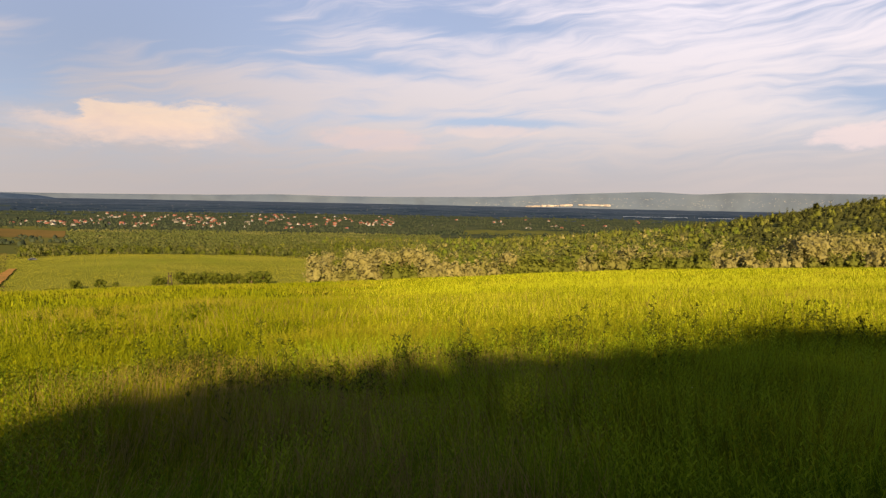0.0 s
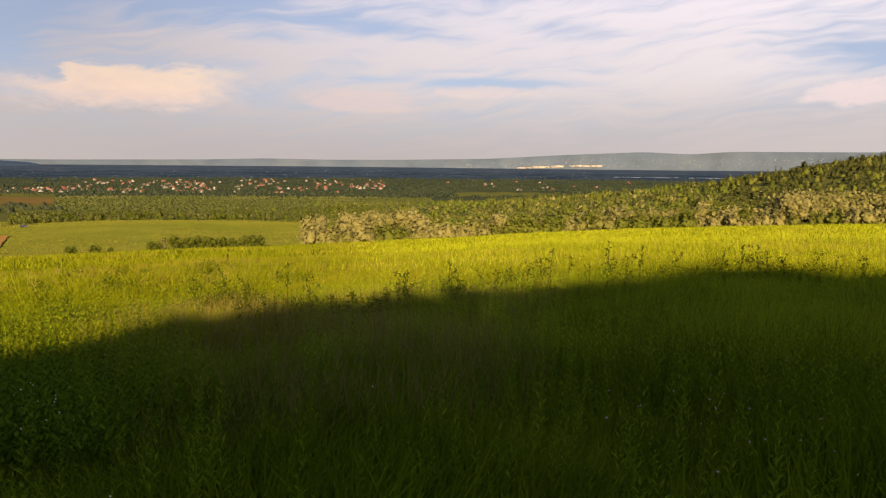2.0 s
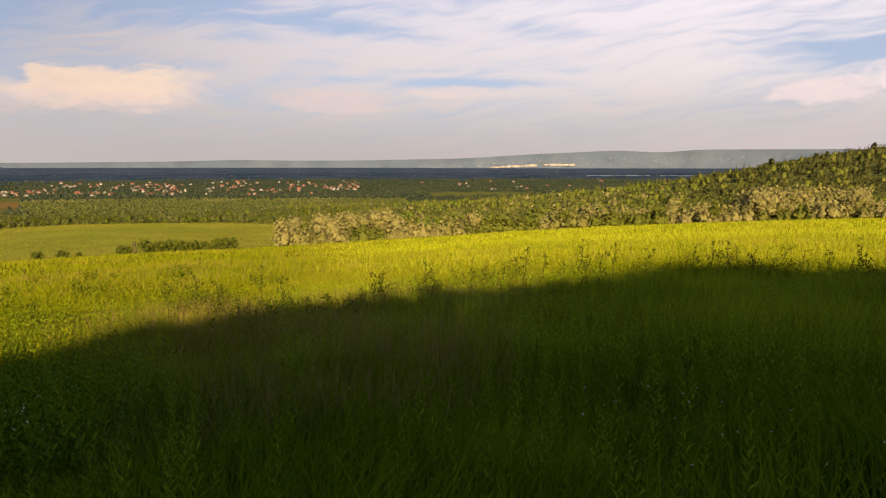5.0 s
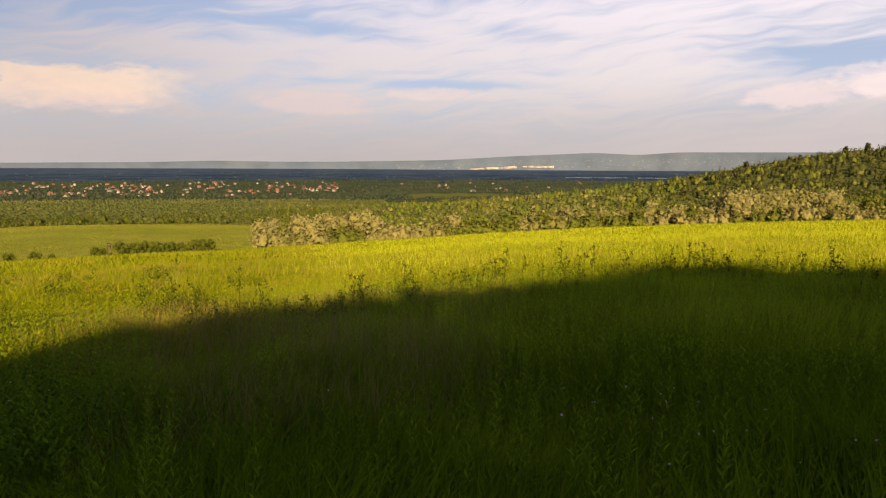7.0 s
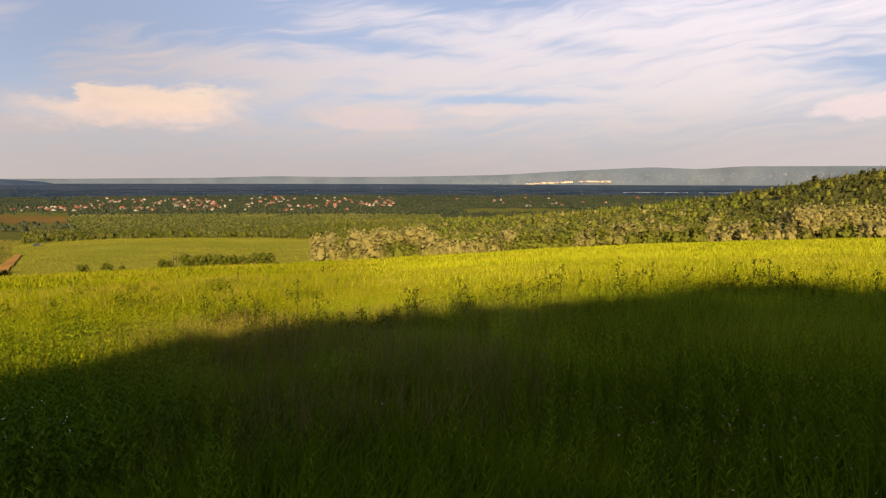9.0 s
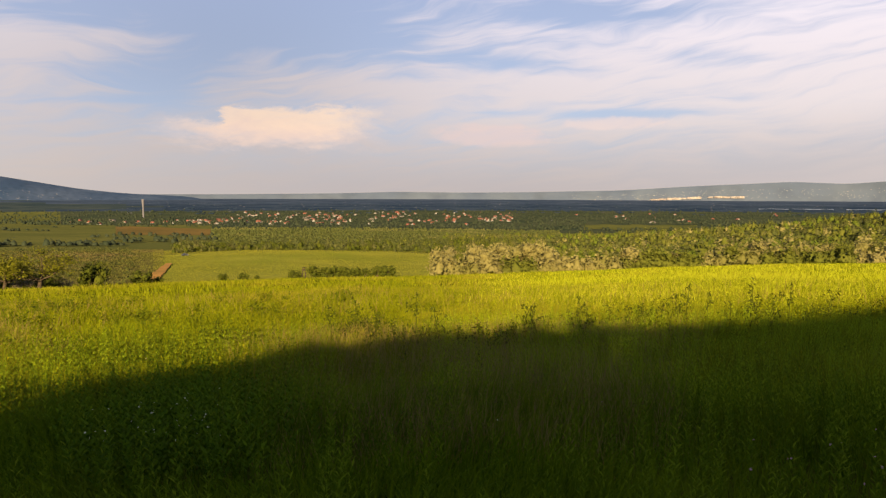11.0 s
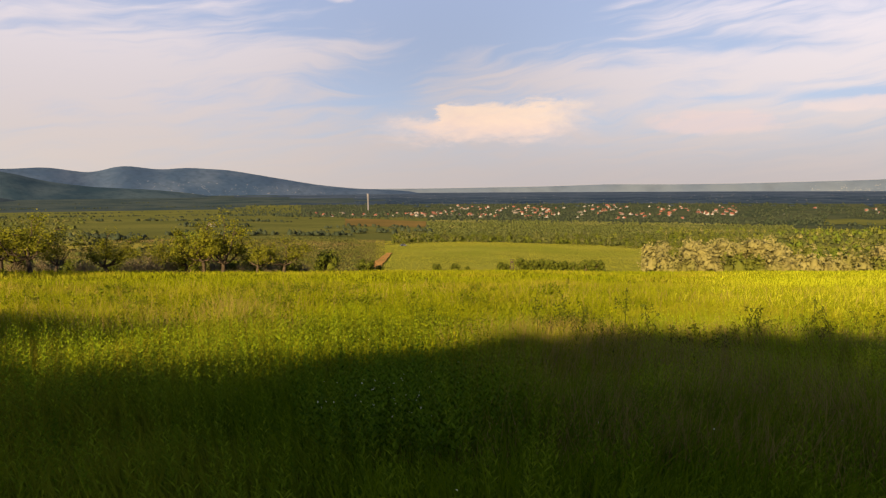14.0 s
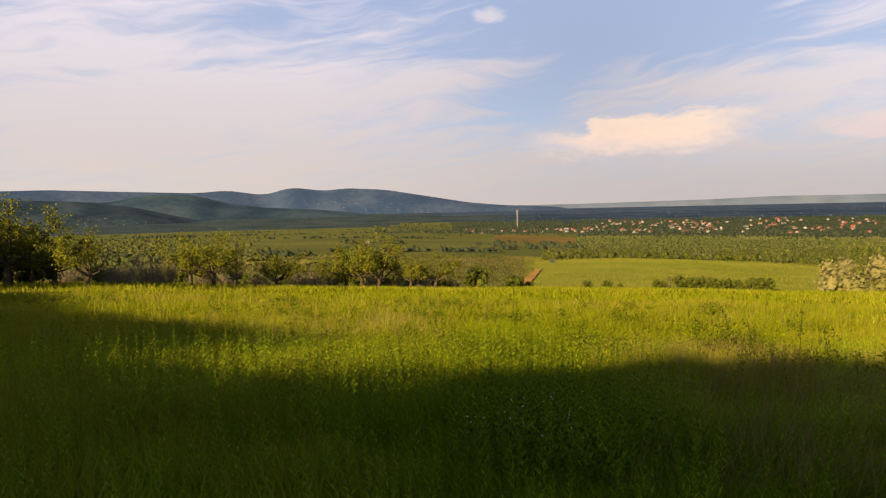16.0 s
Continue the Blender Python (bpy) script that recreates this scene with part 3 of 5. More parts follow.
def fruit_tree(seed, bare):
    """An old spreading fruit tree: short trunk, crooked limbs, leaf bunches at the branch ends; some limbs stand bare."""
    g = np.random.default_rng(seed)
    top = new("fruit_tree")
    fork = np.array((g.uniform(-0.2, 0.2), g.uniform(-0.2, 0.2), g.uniform(0.85, 1.15)))
    piece("trunk", *tube([(0, 0, -0.3), fork * (0.3, 0.3, 0.5), fork], [0.19, 0.14, 0.13], 8), M["old_bark"], top)
    tips, count = [], 7
    for i in range(count):
        a = i * 2 * math.pi / count + g.uniform(-0.35, 0.35)
        reach, rise = (g.uniform(1.2, 2.1), g.uniform(2.1, 3.1)) if i else (0.3, 3.5)
        end = np.array((math.cos(a) * reach, math.sin(a) * reach, rise))
        q = np.linspace(0, 1, 6)[:, None]
        line = fork + (end - fork) * q + np.array((0, 0, -0.35)) * np.sin(q * math.pi) + g.normal(size=(6, 3)) * 0.07 * np.sin(q * math.pi)
        limb = piece("limb", *tube(line, [0.085, 0.07, 0.058, 0.045, 0.032, 0.018], 6), M["old_bark"], top)
        twigs = []
        for k in range(9):
            p = line[int(g.integers(2, 6))]
            d = g.normal(size=3) * 0.55 + np.array((math.cos(a) * 0.5, math.sin(a) * 0.5, 0.45))
            e = p + d * g.uniform(0.4, 0.75)
            e[2] = max(e[2], 1.0)
            twigs.append(tube([p, (p + e) / 2 + g.normal(size=3) * 0.06, e], [0.028, 0.018, 0.008], 4))
            if i not in bare or (k < 2 and e[2] > 2.2):
                tips += [e, (p + e) / 2]
        tagged(piece("spray", *merge(twigs), M["old_bark"], limb), kind="stuff")
    tips = np.array([t for t in tips if t[2] > 1.55])
    size = g.uniform(0.14, 0.27, len(tips))
    pts = np.repeat(tips, 34, 0) + g.normal(size=(len(tips) * 34, 3)) * np.repeat(size, 34)[:, None] * np.array((1, 1, 0.8))
    out = pts - np.array((0, 0, 1.9))
    out /= np.linalg.norm(out, axis=1)[:, None]
    piece("crown", *leaves(g, pts, 0.068, 0.3, 0.75, out * 0.6), M["walnut"], top)
    return tagged(top, "yellow-green fruit tree with crooked limbs at the meadow's edge", "tree")


fruit = Grove([fruit_tree(60, ()), fruit_tree(61, (3,)), fruit_tree(62, ()), fruit_tree(63, (1, 2, 3, 4))])
shrubs = Grove([make_tree("shrub", 80 + i, 2.6, 2.0, "shrub", 90, 0.14, 0.1, 8, 0.0, "rounded dark green shrub on the meadow", "shrub", low=0.02, core=0.6) for i in range(3)])

# front row of the wood beyond the meadow
for i, a in enumerate(np.arange(15.2, -36, -0.85)):
    r = float(by_turn(EDGE_R, a)) + 12 + rng.uniform(0, 12)
    pale = 15.5 > a > 5 or -23 > a > -31 or -11 > a > -17
    s = rng.uniform(0.75, 1.15)
    if 15.5 > a > 5:
        s *= 1.08
    elif a < -23 and a > -31:
        s *= 1.25
    elif -8 < a < 4:
        s *= 0.85
    if (pale and rng.random() < 0.85) or rng.random() < 0.35:
        locusts.put(int(rng.integers(4)), stand_at(None, a + rng.uniform(-0.3, 0.3), r, rng.uniform(0, 360), s, 0.2), group="locust row")
    else:
        oaks.put(int(rng.integers(4)), stand_at(None, a + rng.uniform(-0.3, 0.3), r, rng.uniform(0, 360), s * 0.7, 0.2), group="wood edge")

for a in list(np.arange(14.2, 6, -1.1)) + list(np.arange(-23.2, -30.6, -0.8)):
    far = a < 0
    r = float(by_turn(EDGE_R, a)) + rng.uniform(22, 36)
    locusts.put(int(rng.integers(4)), stand_at(None, float(a), r, rng.uniform(0, 360), rng.uniform(1.3, 1.6) if far else rng.uniform(0.9, 1.2), 0.2), group="locust row")


def wood(name, spots, rng, leaf, label, height=8.5, spread=4.6, tufts=60, leaf_size=0.45, sides=9, levels=5, where=at):
    """Many tree crowns as one mesh, for far woods; each crown is a lumpy dome with leaf tufts standing off it."""
    n = len(spots)
    a, r, s = (np.array([p[k] for p in spots]) for k in range(3))
    x, y, z = where(a, r)
    base = np.stack([x, y, z + height * 0.22 * s], 1)
    tall, wide = rng.uniform(0.72, 1.3, n), rng.uniform(0.8, 1.25, (2, n))
    size = np.stack([spread * s * wide[0], spread * s * wide[1], height * 0.66 * s * tall], 1)
    dv, df = dome(rng, n, sides, levels)
    v = (dv * (0.50 if tufts > 70 else 0.58) + np.array((0, 0, 0.12))) * size[:, None, :] + base[:, None, :]
    m = dv.shape[1]
    f = (df[None] + (np.arange(n) * m)[:, None, None]).reshape(-1, 4)
    k = rng.integers(0, m, (n, tufts))
    p = np.take_along_axis(dv, k[:, :, None], 1)
    p = (p + rng.normal(size=p.shape) * 0.15) * rng.uniform(0.80, 1.06, (n, tufts, 1))
    p[:, :, 2] = np.maximum(p[:, :, 2] - rng.uniform(0, 0.3, (n, tufts)), -0.3)
    c = (p * size[:, None, :] + base[:, None, :]).reshape(-1, 3)
    lv, lf = leaves(rng, c, np.repeat(leaf_size * s, tufts), 0.3, 0.8, p.reshape(-1, 3))
    ob = piece(name, *merge([(v.reshape(-1, 3), f), (lv, lf)]), M[leaf])
    return tagged(ob, label, "wood", kind="stuff")


def scatter(rng, n, a0, a1, r0, r1, keep=lambda a, r: True):
    out = []
    while len(out) < n:
        a, r = rng.uniform(a0, a1), math.exp(rng.uniform(math.log(r0), math.log(r1)))
        if keep(a, r):
            out.append((a, r, 0.9 * math.exp(max(-0.4, min(0.28, rng.normal() * 0.2)))))
    return out


# woods behind the front row, up the hill and along the valley
hill = scatter(rng, 4000, -40, 15, 135, 640, lambda a, r: r > float(by_turn(EDGE_R, a)) + 24 and not (a > 9 and r < 230))
hill += scatter(rng, 420, -40, -19, 430, 580) + scatter(rng, 130, -12, 0, 128, 215)
kinds = rng.random(len(hill))
edge = -19 + rng.normal(size=len(hill)) * 2.5
on_hill = [s[0] < e and s[1] > 205 for s, e in zip(hill, edge)]
near_hill = [s for s, k, h in zip(hill, kinds, on_hill) if k < (0.2 if h else 0.40)]
pines = [s for s, k, h in zip(hill, kinds, on_hill) if k >= 0.2 and h]
fresh = [s for s, k, h in zip(hill, kinds, on_hill) if 0.84 <= k and not h]
pale = [s for s, k, h in zip(hill, kinds, on_hill) if 0.40 <= k < (0.66 if s[1] < 230 else 0.47) and not h]
olive = [s for s, k, h in zip(hill, kinds, on_hill) if (0.66 if s[1] < 230 else 0.47) <= k < 0.84 and not h]
for name, spots, leaf, label, height, spread in (
        ("olive_wood", olive, "valley", "olive green mixed trees in the wood", 4.6, 2.3),
        ("broadleaf_wood", near_hill, "oak", "mixed green broadleaf wood on the hillside", 4.8, 2.4),
        ("pine_wood", pines, "pine", "dark pine wood on the hill", 4.8, 2.2),
        ("fresh_wood", fresh, "fresh", "bright green young trees in the wood", 4.6, 2.3),
        ("locust_wood", pale, "locust", "pale flowering locust wood", 4.4, 2.3)):
    near = [s for s in spots if s[1] < 255]
    if near:
        wood(name, near, rng, leaf, label, height, spread * 1.1, 95, 0.33, 7, 4)
    wood("far_" + name, [s for s in spots if s[1] >= 255], rng, leaf, label, height, spread * 1.1, 32, 0.44, 6, 3)
skirt = [(float(a), float(by_turn(EDGE_R, a)) + rng.uniform(9, 16), rng.uniform(0.5, 1.1)) for a in rng.uniform(-37, 15.5, 420)]
for name, leaf, label, k in (("pale_edge_bushes", "locust", "low pale bushes closing the forest edge", 0), ("green_edge_bushes", "oak", "low green bushes closing the forest edge", 1)):
    wood(name, [q for q in skirt if (math.sin(q[0] * 0.55) + 0.6 * math.sin(q[0] * 1.3) > -0.1) == (k == 0)], rng, leaf, label, 3.0, 1.7, 100, 0.30, 6, 4)
belt = scatter(rng, 1900, 8, 40, 340, 860, lambda a, r: r > 347 + 65 * math.sin((a - 12) / 26.6 * 3.0) and (a < 33.5 or (r < 470 and a < 37.6)))
sort = [math.sin(b[0] * 1.9 + b[1] * 0.021) + math.sin(b[0] * 0.8 - b[1] * 0.013) + 0.9 * rng.normal() for b in belt]
def meadow_edge(a):
    return 347 + 65 * math.sin((a - 12) / 26.6 * 3.0)


front = [b for b in belt if b[1] < meadow_edge(b[0]) + 45] + [(a, meadow_edge(a) + rng.uniform(-6, 14), rng.uniform(0.3, 0.6)) for a in rng.uniform(10, 37.5, 170)]
wood("meadow_edge_wood", front[::2], rng, "valley", "olive bushes and trees at the far edge of the hay meadow", 4.8, 2.6, 80, 0.34, 7, 4)
wood("meadow_edge_shrubs", front[1::2], rng, "shrub", "dark green bushes at the far edge of the hay meadow", 4.5, 2.5, 80, 0.34, 7, 4)
behind = [(b, q) for b, q in zip(belt, sort) if meadow_edge(b[0]) + 45 <= b[1] < 520]
wood("valley_wood", [b for b, q in behind if -0.5 < q < 1.5], rng, "valley", "belt of olive green woodland beyond the meadow", 4.4, 2.5, 50, 0.40, 6, 3)
wood("valley_shrubs", [b for b, q in behind if q <= -0.5], rng, "shrub", "darker shrubs in the valley woodland", 4.6, 2.4, 50, 0.40, 6, 3)
wood("valley_pale_trees", [b for b, q in behind if q >= 1.5], rng, "oak", "paler green trees in the valley woodland", 4.6, 2.5, 50, 0.40, 6, 3)
young = scatter(rng, 4400, 5, 34.5, 470, 930, lambda a, r: r > meadow_edge(a) + 60)
wood("young_plantation", young, rng, "young", "even light olive young trees on a low hill", 2.8, 2.4, 6, 0.7, 5, 3)


def hedge_line(a0, a1, r, n):
    """A ragged line of hedge trees with gaps, across the line of sight."""
    a = rng.choice(rng.uniform(a0, a1, n // 7), n) + rng.normal(size=n) * 0.7
    return [(float(q), float(r * (1 + 0.02 * math.sin(q * 0.9)) + rng.normal() * r * 0.006), float(rng.uniform(0.6, 1.25))) for q in a]


hedge = (scatter(rng, 90, 57.5, 65, 400, 440) + scatter(rng, 45, 49.5, 55, 630, 665) + scatter(rng, 60, 46, 62, 795, 806) + scatter(rng, 70, 41, 56, 470, 482)
         + scatter(rng, 70, 34, 43.5, 520, 700) + scatter(rng, 40, 34, 42, 1020, 1100) + scatter(rng, 130, 65, 92, 380, 520) + hedge_line(44, 92, 960, 90) + hedge_line(44, 92, 1150, 120) + hedge_line(42, 92, 1400, 150) + hedge_line(44, 92, 1750, 240) + hedge_line(50, 92, 2200, 160) + hedge_line(52, 92, 2650, 160))
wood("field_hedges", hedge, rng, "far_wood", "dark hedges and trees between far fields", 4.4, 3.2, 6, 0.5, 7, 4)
scrub = scatter(rng, 1700, 61, 92, 340, 900, lambda a, r: a > 61 + 5 * math.sin(r * 0.012) + 3 * math.sin(r * 0.05))
wood("scrub_wood", scrub, rng, "valley", "dull olive scrub wood beyond the orchard", 4.0, 3.0, 14, 0.5, 6, 3)
brush = scatter(rng, 220, 58, 92, 105, 330)
wood("orchard_brush", brush, rng, "valley", "dull olive brush behind the fruit trees", 3.0, 2.6, 50, 0.25, 8, 4)
village_trees = scatter(rng, 2900, -16, 52, 930, 2300, lambda a, r: (a < 34 or r > 1090) and not (-6 < a < 3 and 990 < r < 1250))
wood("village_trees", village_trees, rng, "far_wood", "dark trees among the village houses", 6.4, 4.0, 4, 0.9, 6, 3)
wood("plain_trees", scatter(rng, 480, -26, 41, 1950, 3900), rng, "plain_tree", "tree groups on the far plain, tinted dark blue-green with haze", 3.4, 15.0, 0, 1.0, 6, 3)

crest_pines = Grove([make_tree("pine_tree", 110 + i, 9.0, 2.2, "pine", 120, 0.36, 0.3, 9, 0.1, "dark pine standing above the wooded skyline", low=0.3, core=0.6) for i in range(2)])
for a, r, s in ((-24.6, 470, 1.0), (-27.6, 480, 0.85), (-28.3, 490, 0.8), (-31.2, 500, 0.9), (-32.6, 505, 0.95), (-35.0, 510, 0.9)):
    crest_pines.put(int(rng.integers(2)), stand_at(None, a, r, rng.uniform(0, 360), s, 0.2), group="crest pines")

# fruit trees along the left edge of the meadow
for a, r, s, tall in ((83.5, 58, 1.25, 1.1), (79.8, 60, 1.25, 1.1), (76.8, 62, 1.0, 1.0), (74.7, 56, 0.85, 1.15), (67.2, 76, 1.0, 1.15), (65.4, 74, 1.05, 1.15), (63.8, 80, 0.8, 1.1), (60.3, 82, 0.85, 0.9),
                      (54.6, 88, 0.75, 1.0), (53.2, 84, 0.9, 1.2), (51.7, 84, 0.95, 1.2), (49.0, 84, 0.75, 0.95), (46.8, 82, 0.8, 0.95), (56.8, 95, 0.8, 0.9), (88.0, 60, 1.2, 1.0), (85.5, 61, 1.2, 1.15), (81.6, 63, 1.1, 1.2), (78.3, 66, 1.0, 1.1), (66.3, 80, 0.9, 1.0), (90, 55, 1.2, 1.0), (94, 54, 1.2, 1.0)):
    k = 3 if a in (74.7, 63.8) else int(rng.integers(3))
    fruit.put(k, stand_at(None, a, r, rng.uniform(0, 360) if k < 3 else 20.0, s * (1.42 if a > 62 else 1.9), 0.1, tall * (0.84 if a > 62 else 0.78)), group="fruit trees")
tall_green = make_tree("broadleaf_tree", 47, 6.2, 3.0, "fresh", 260, 0.16, 0.2, 10, 0.1, "taller bright green tree behind the fruit trees", low=0.1)
tall_green.matrix_basis = stand_at(None, 54.2, 104, 40, 1.1, 0.1)


def bare_shrub(seed):
    """A dense fan of bare crooked twigs with a haze of fine shoots."""
    g = np.random.default_rng(seed)
    top = new("bare_shrub")
    stems, ends = [], []
    for i in range(60):
        a, reach, rise = g.uniform(0, 6.3), g.uniform(0.3, 1.9), g.uniform(0.9, 2.5)
        foot = np.array((g.uniform(-0.5, 0.5), g.uniform(-0.5, 0.5), -0.1))
        tip = foot + np.array((math.cos(a) * reach, math.sin(a) * reach, rise * math.sqrt(max(0.2, 1 - (reach / 2.1) ** 2))))
        mid = foot * 0.45 + tip * 0.55 + g.normal(size=3) * 0.12
        stems.append(tube([foot, mid, tip], [0.026, 0.018, 0.008], 4))
        ends += [tip, mid * 0.3 + tip * 0.7, mid]
    tagged(piece("branchwork", *merge(stems), M["twig"], top), kind="stuff")
    p = np.repeat(np.array(ends), 9, 0) + g.normal(size=(len(ends) * 9, 3)) * 0.22
    p[:, 2] = np.maximum(p[:, 2], 0.1)
    tagged(piece("brushwood", *leaves(g, p, 0.22, 0.0, 0.07), M["twig_leaf"], top), kind="stuff")
    return tagged(top, "brownish bare twiggy shrub between the fruit trees", "shrub")


under = Grove([make_tree("shrub", 85 + i, 2.4, 2.2, "shrub", 110, 0.13, 0.1, 8, 0.0, "dark green undergrowth behind the fruit trees", "shrub", low=0.02, core=0.5) for i in range(2)])
for a, r, s in ((88, 66, 1.3), (85, 67, 1.3), (82, 66, 1.2), (79.5, 68, 1.1), (77.6, 68, 0.9), (73.6, 70, 0.8), (66.2, 86, 0.7), (60.0, 92, 0.7), (51.0, 96, 0.9), (48.4, 94, 0.8), (59, 92, 0.9), (57.6, 94, 0.8), (55.4, 96, 0.9), (53.6, 96, 1.0), (52.2, 94, 0.9), (49.6, 94, 0.8), (47.2, 92, 0.8), (46.0, 90, 0.7), (62.4, 90, 0.8), (68.4, 82, 0.9), (70.2, 84, 0.8)):
    under.put(int(rng.integers(2)), stand_at(None, a, r, rng.uniform(0, 360), s, 0.1), group="undergrowth")
bare = Grove([bare_shrub(100 + i) for i in range(3)])
for a, r, s, tall in ((72.3, 68, 1.0, 1.0), (70.6, 70, 1.15, 1.05), (69.2, 72, 1.0, 1.0), (61.8, 86, 0.9, 1.0), (58.4, 88, 1.0, 1.0), (57.2, 90, 1.0, 1.1), (55.8, 88, 0.8, 1.0), (50.2, 88, 0.8, 0.9), (47.8, 88, 0.8, 0.9), (45.3, 90, 0.8, 0.8), (66.3, 80, 0.8, 0.8), (64.6, 84, 0.8, 0.9), (52.4, 92, 0.9, 0.9), (76.0, 74, 1.0, 1.0)):
    bare.put(int(rng.integers(3)), stand_at(None, a, r, rng.uniform(0, 360), s, 0.1, tall), group="bare shrubs")
for a, r, s in ((43.3, 84, 0.95), (39.8, 95, 0.75), (38.6, 97, 0.4), (33.7, 190, 0.8), (32.0, 190, 0.8), (31.0, 193, 0.45), (28.1, 195, 0.8), (27.6, 196, 0.7), (26.2, 195, 1.25), (25.2, 195, 1.2), (24.4, 197, 1.2),
                (23.5, 197, 1.1), (22.7, 197, 1.05), (21.8, 197, 1.0), (20.8, 196, 1.25), (19.9, 196, 1.3)):
    shrubs.put(int(rng.integers(3)), stand_at(None, a, r, rng.uniform(0, 360), s * 1.2, 0.1), group="shrub row")

# the tree row behind the camera that casts the shade
shade = Grove([make_tree("hedge_tree", 90 + i, 5.0, 1.9, "oak", 36, 0.32, 0.25, 8, 0.1, "broadleaf hedgerow tree behind the viewpoint", low=0.02) for i in range(2)])
for k in shade.kinds:
    k["reach"] = max(v.co.z for c in k.children if c.name.startswith("crown") for v in c.data.vertices) - 0.2
TOPS = ((-45, 5.35), (-23.6, 5.35), (-15.4, 5.75), (-11.6, 6.1), (-8.8, 6.25), (-7.8, 6.1), (-6.9, 5.6), (-5.6, 5.3), (-4.7, 5.75), (-3.5, 6.1), (-2.3, 6.45), (-1.6, 6.95), (-1.1, 7.25), (-0.6, 7.5), (-0.2, 7.65), (0.5, 7.8), (2.6, 7.85), (3.3, 7.95),
        (4.1, 8.25), (5.5, 8.45), (6.9, 8.5), (8.6, 8.85), (10.0, 9.2), (11.1, 9.5), (12.4, 9.5), (13.0, 9.1), (13.6, 9.0), (15, 9.1), (20, 9.3), (45, 9.5))
for row, (y0, first_x) in enumerate(((-13.4, -38.0), (-14.4, -37.5))):
    for x in np.arange(first_x, 40, 0.8):
        x = float(x + rng.uniform(-0.15, 0.15))
        g = float(ground(x, y0))
        top_z = float(np.interp(x, *zip(*TOPS))) + rng.uniform(-0.25, -0.05)
        k = int(rng.integers(2))
        shade.put(k, pose(x, y0, g - 0.1, 0, 0, rng.uniform(0, 360)) @ Matrix.Diagonal((0.8, 0.8, (top_z - g) / shade.kinds[k]["reach"], 1)), group="hedgerow")

# ---- far things ----


class Ridge:
    """A wooded ridge: its crest given as (turn, angle) pairs, joined smoothly; the slope faces the viewer."""

    def __init__(self, name, crest, r, depth, label, material, base=-1.2):
        self.a = np.arange(crest[0][0], crest[-1][0] + 0.01, 0.2)
        e = np.interp(self.a, *zip(*crest))
        self.e = np.convolve(np.pad(e, 4, "edge"), np.ones(9) / 9, "valid")
        self.r, self.depth, self.base = r, depth, base
        rows = [np.stack(self.at(self.a, q), 1) for q in np.linspace(1, 0, 9)]
        last = rows[-1] * np.array((1.03, 1.03, 1)) - np.array((0, 0, 60))
        rows += [rows[-1].copy(), last]
        n, m = len(rows), len(self.a)
        f = [(i * m + j, (i + 1) * m + j, (i + 1) * m + j + 1, i * m + j + 1) for i in range(n - 1) if i != n - 3 for j in range(m - 1)]
        ob = piece(name, np.concatenate(rows), f, M[material])
        ob.data.polygons.foreach_set("use_smooth", [True] * len(f))
        tagged(ob, label, "hill", kind="structure")

    def at(self, a, q):
        """The point at a turn, q of the way down the slope."""
        e = np.interp(a, self.a, self.e)
        rr = self.r - self.depth * q
        zc, zb = EYE + self.r * np.tan(np.radians(e)), EYE + self.r * math.tan(radians(self.base))
        spur = 0.03 * np.sin(a * 0.7) + 0.012 * np.sin(a * 1.7 + 1)
        z = zb + (zc - zb) * (1 - np.clip(q, 0, 1) ** 1.1) * (1 + spur * q * (1 - q) * 3)
        t = np.radians(a)
        return -rr * np.sin(t), rr * np.cos(t), z


# distance haze is put into these hill colours, blue to pale
M["blue"] = solid_material("haze_blue_hills", (0.020, 0.036, 0.076), (0.035, 0.053, 0.096), 0.004, 1.0, 0.03, 0.5)
M["blue_near"] = solid_material("haze_tinted_ridge", (0.014, 0.027, 0.044), (0.028, 0.044, 0.062), 0.004, 1.0, 0.04, 0.6)
M["pale"] = solid_material("haze_pale_hills", (0.046, 0.063, 0.106), (0.055, 0.072, 0.112), 0.0035, 1.0, 0.006)
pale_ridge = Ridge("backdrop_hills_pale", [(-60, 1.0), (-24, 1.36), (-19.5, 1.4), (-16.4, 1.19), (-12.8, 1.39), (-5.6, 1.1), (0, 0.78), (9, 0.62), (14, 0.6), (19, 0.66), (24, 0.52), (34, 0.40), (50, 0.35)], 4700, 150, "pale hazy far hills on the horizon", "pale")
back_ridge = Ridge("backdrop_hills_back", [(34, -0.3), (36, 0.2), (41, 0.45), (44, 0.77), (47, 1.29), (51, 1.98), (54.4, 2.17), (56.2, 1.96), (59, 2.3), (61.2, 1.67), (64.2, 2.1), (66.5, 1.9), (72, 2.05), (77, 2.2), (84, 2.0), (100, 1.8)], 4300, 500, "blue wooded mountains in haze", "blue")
front_ridge = Ridge("backdrop_hills_front", [(50, -0.9), (53.5, 0.05), (57, 0.4), (61, 0.6), (64, 1.0), (66.6, 1.7), (68.6, 1.85), (70.5, 1.75), (73, 1.2), (80, 1.5), (95, 1.6)], 3600, 500, "wooded ridge tinted dark green-blue with haze", "blue_near")

# lower, closer ridge with less of the haze in its colour
M["dark_ridge"] = solid_material("haze_dulled_ridge", (0.011, 0.020, 0.031), (0.024, 0.036, 0.048), 0.006, 1.0, 0.05, 0.6)
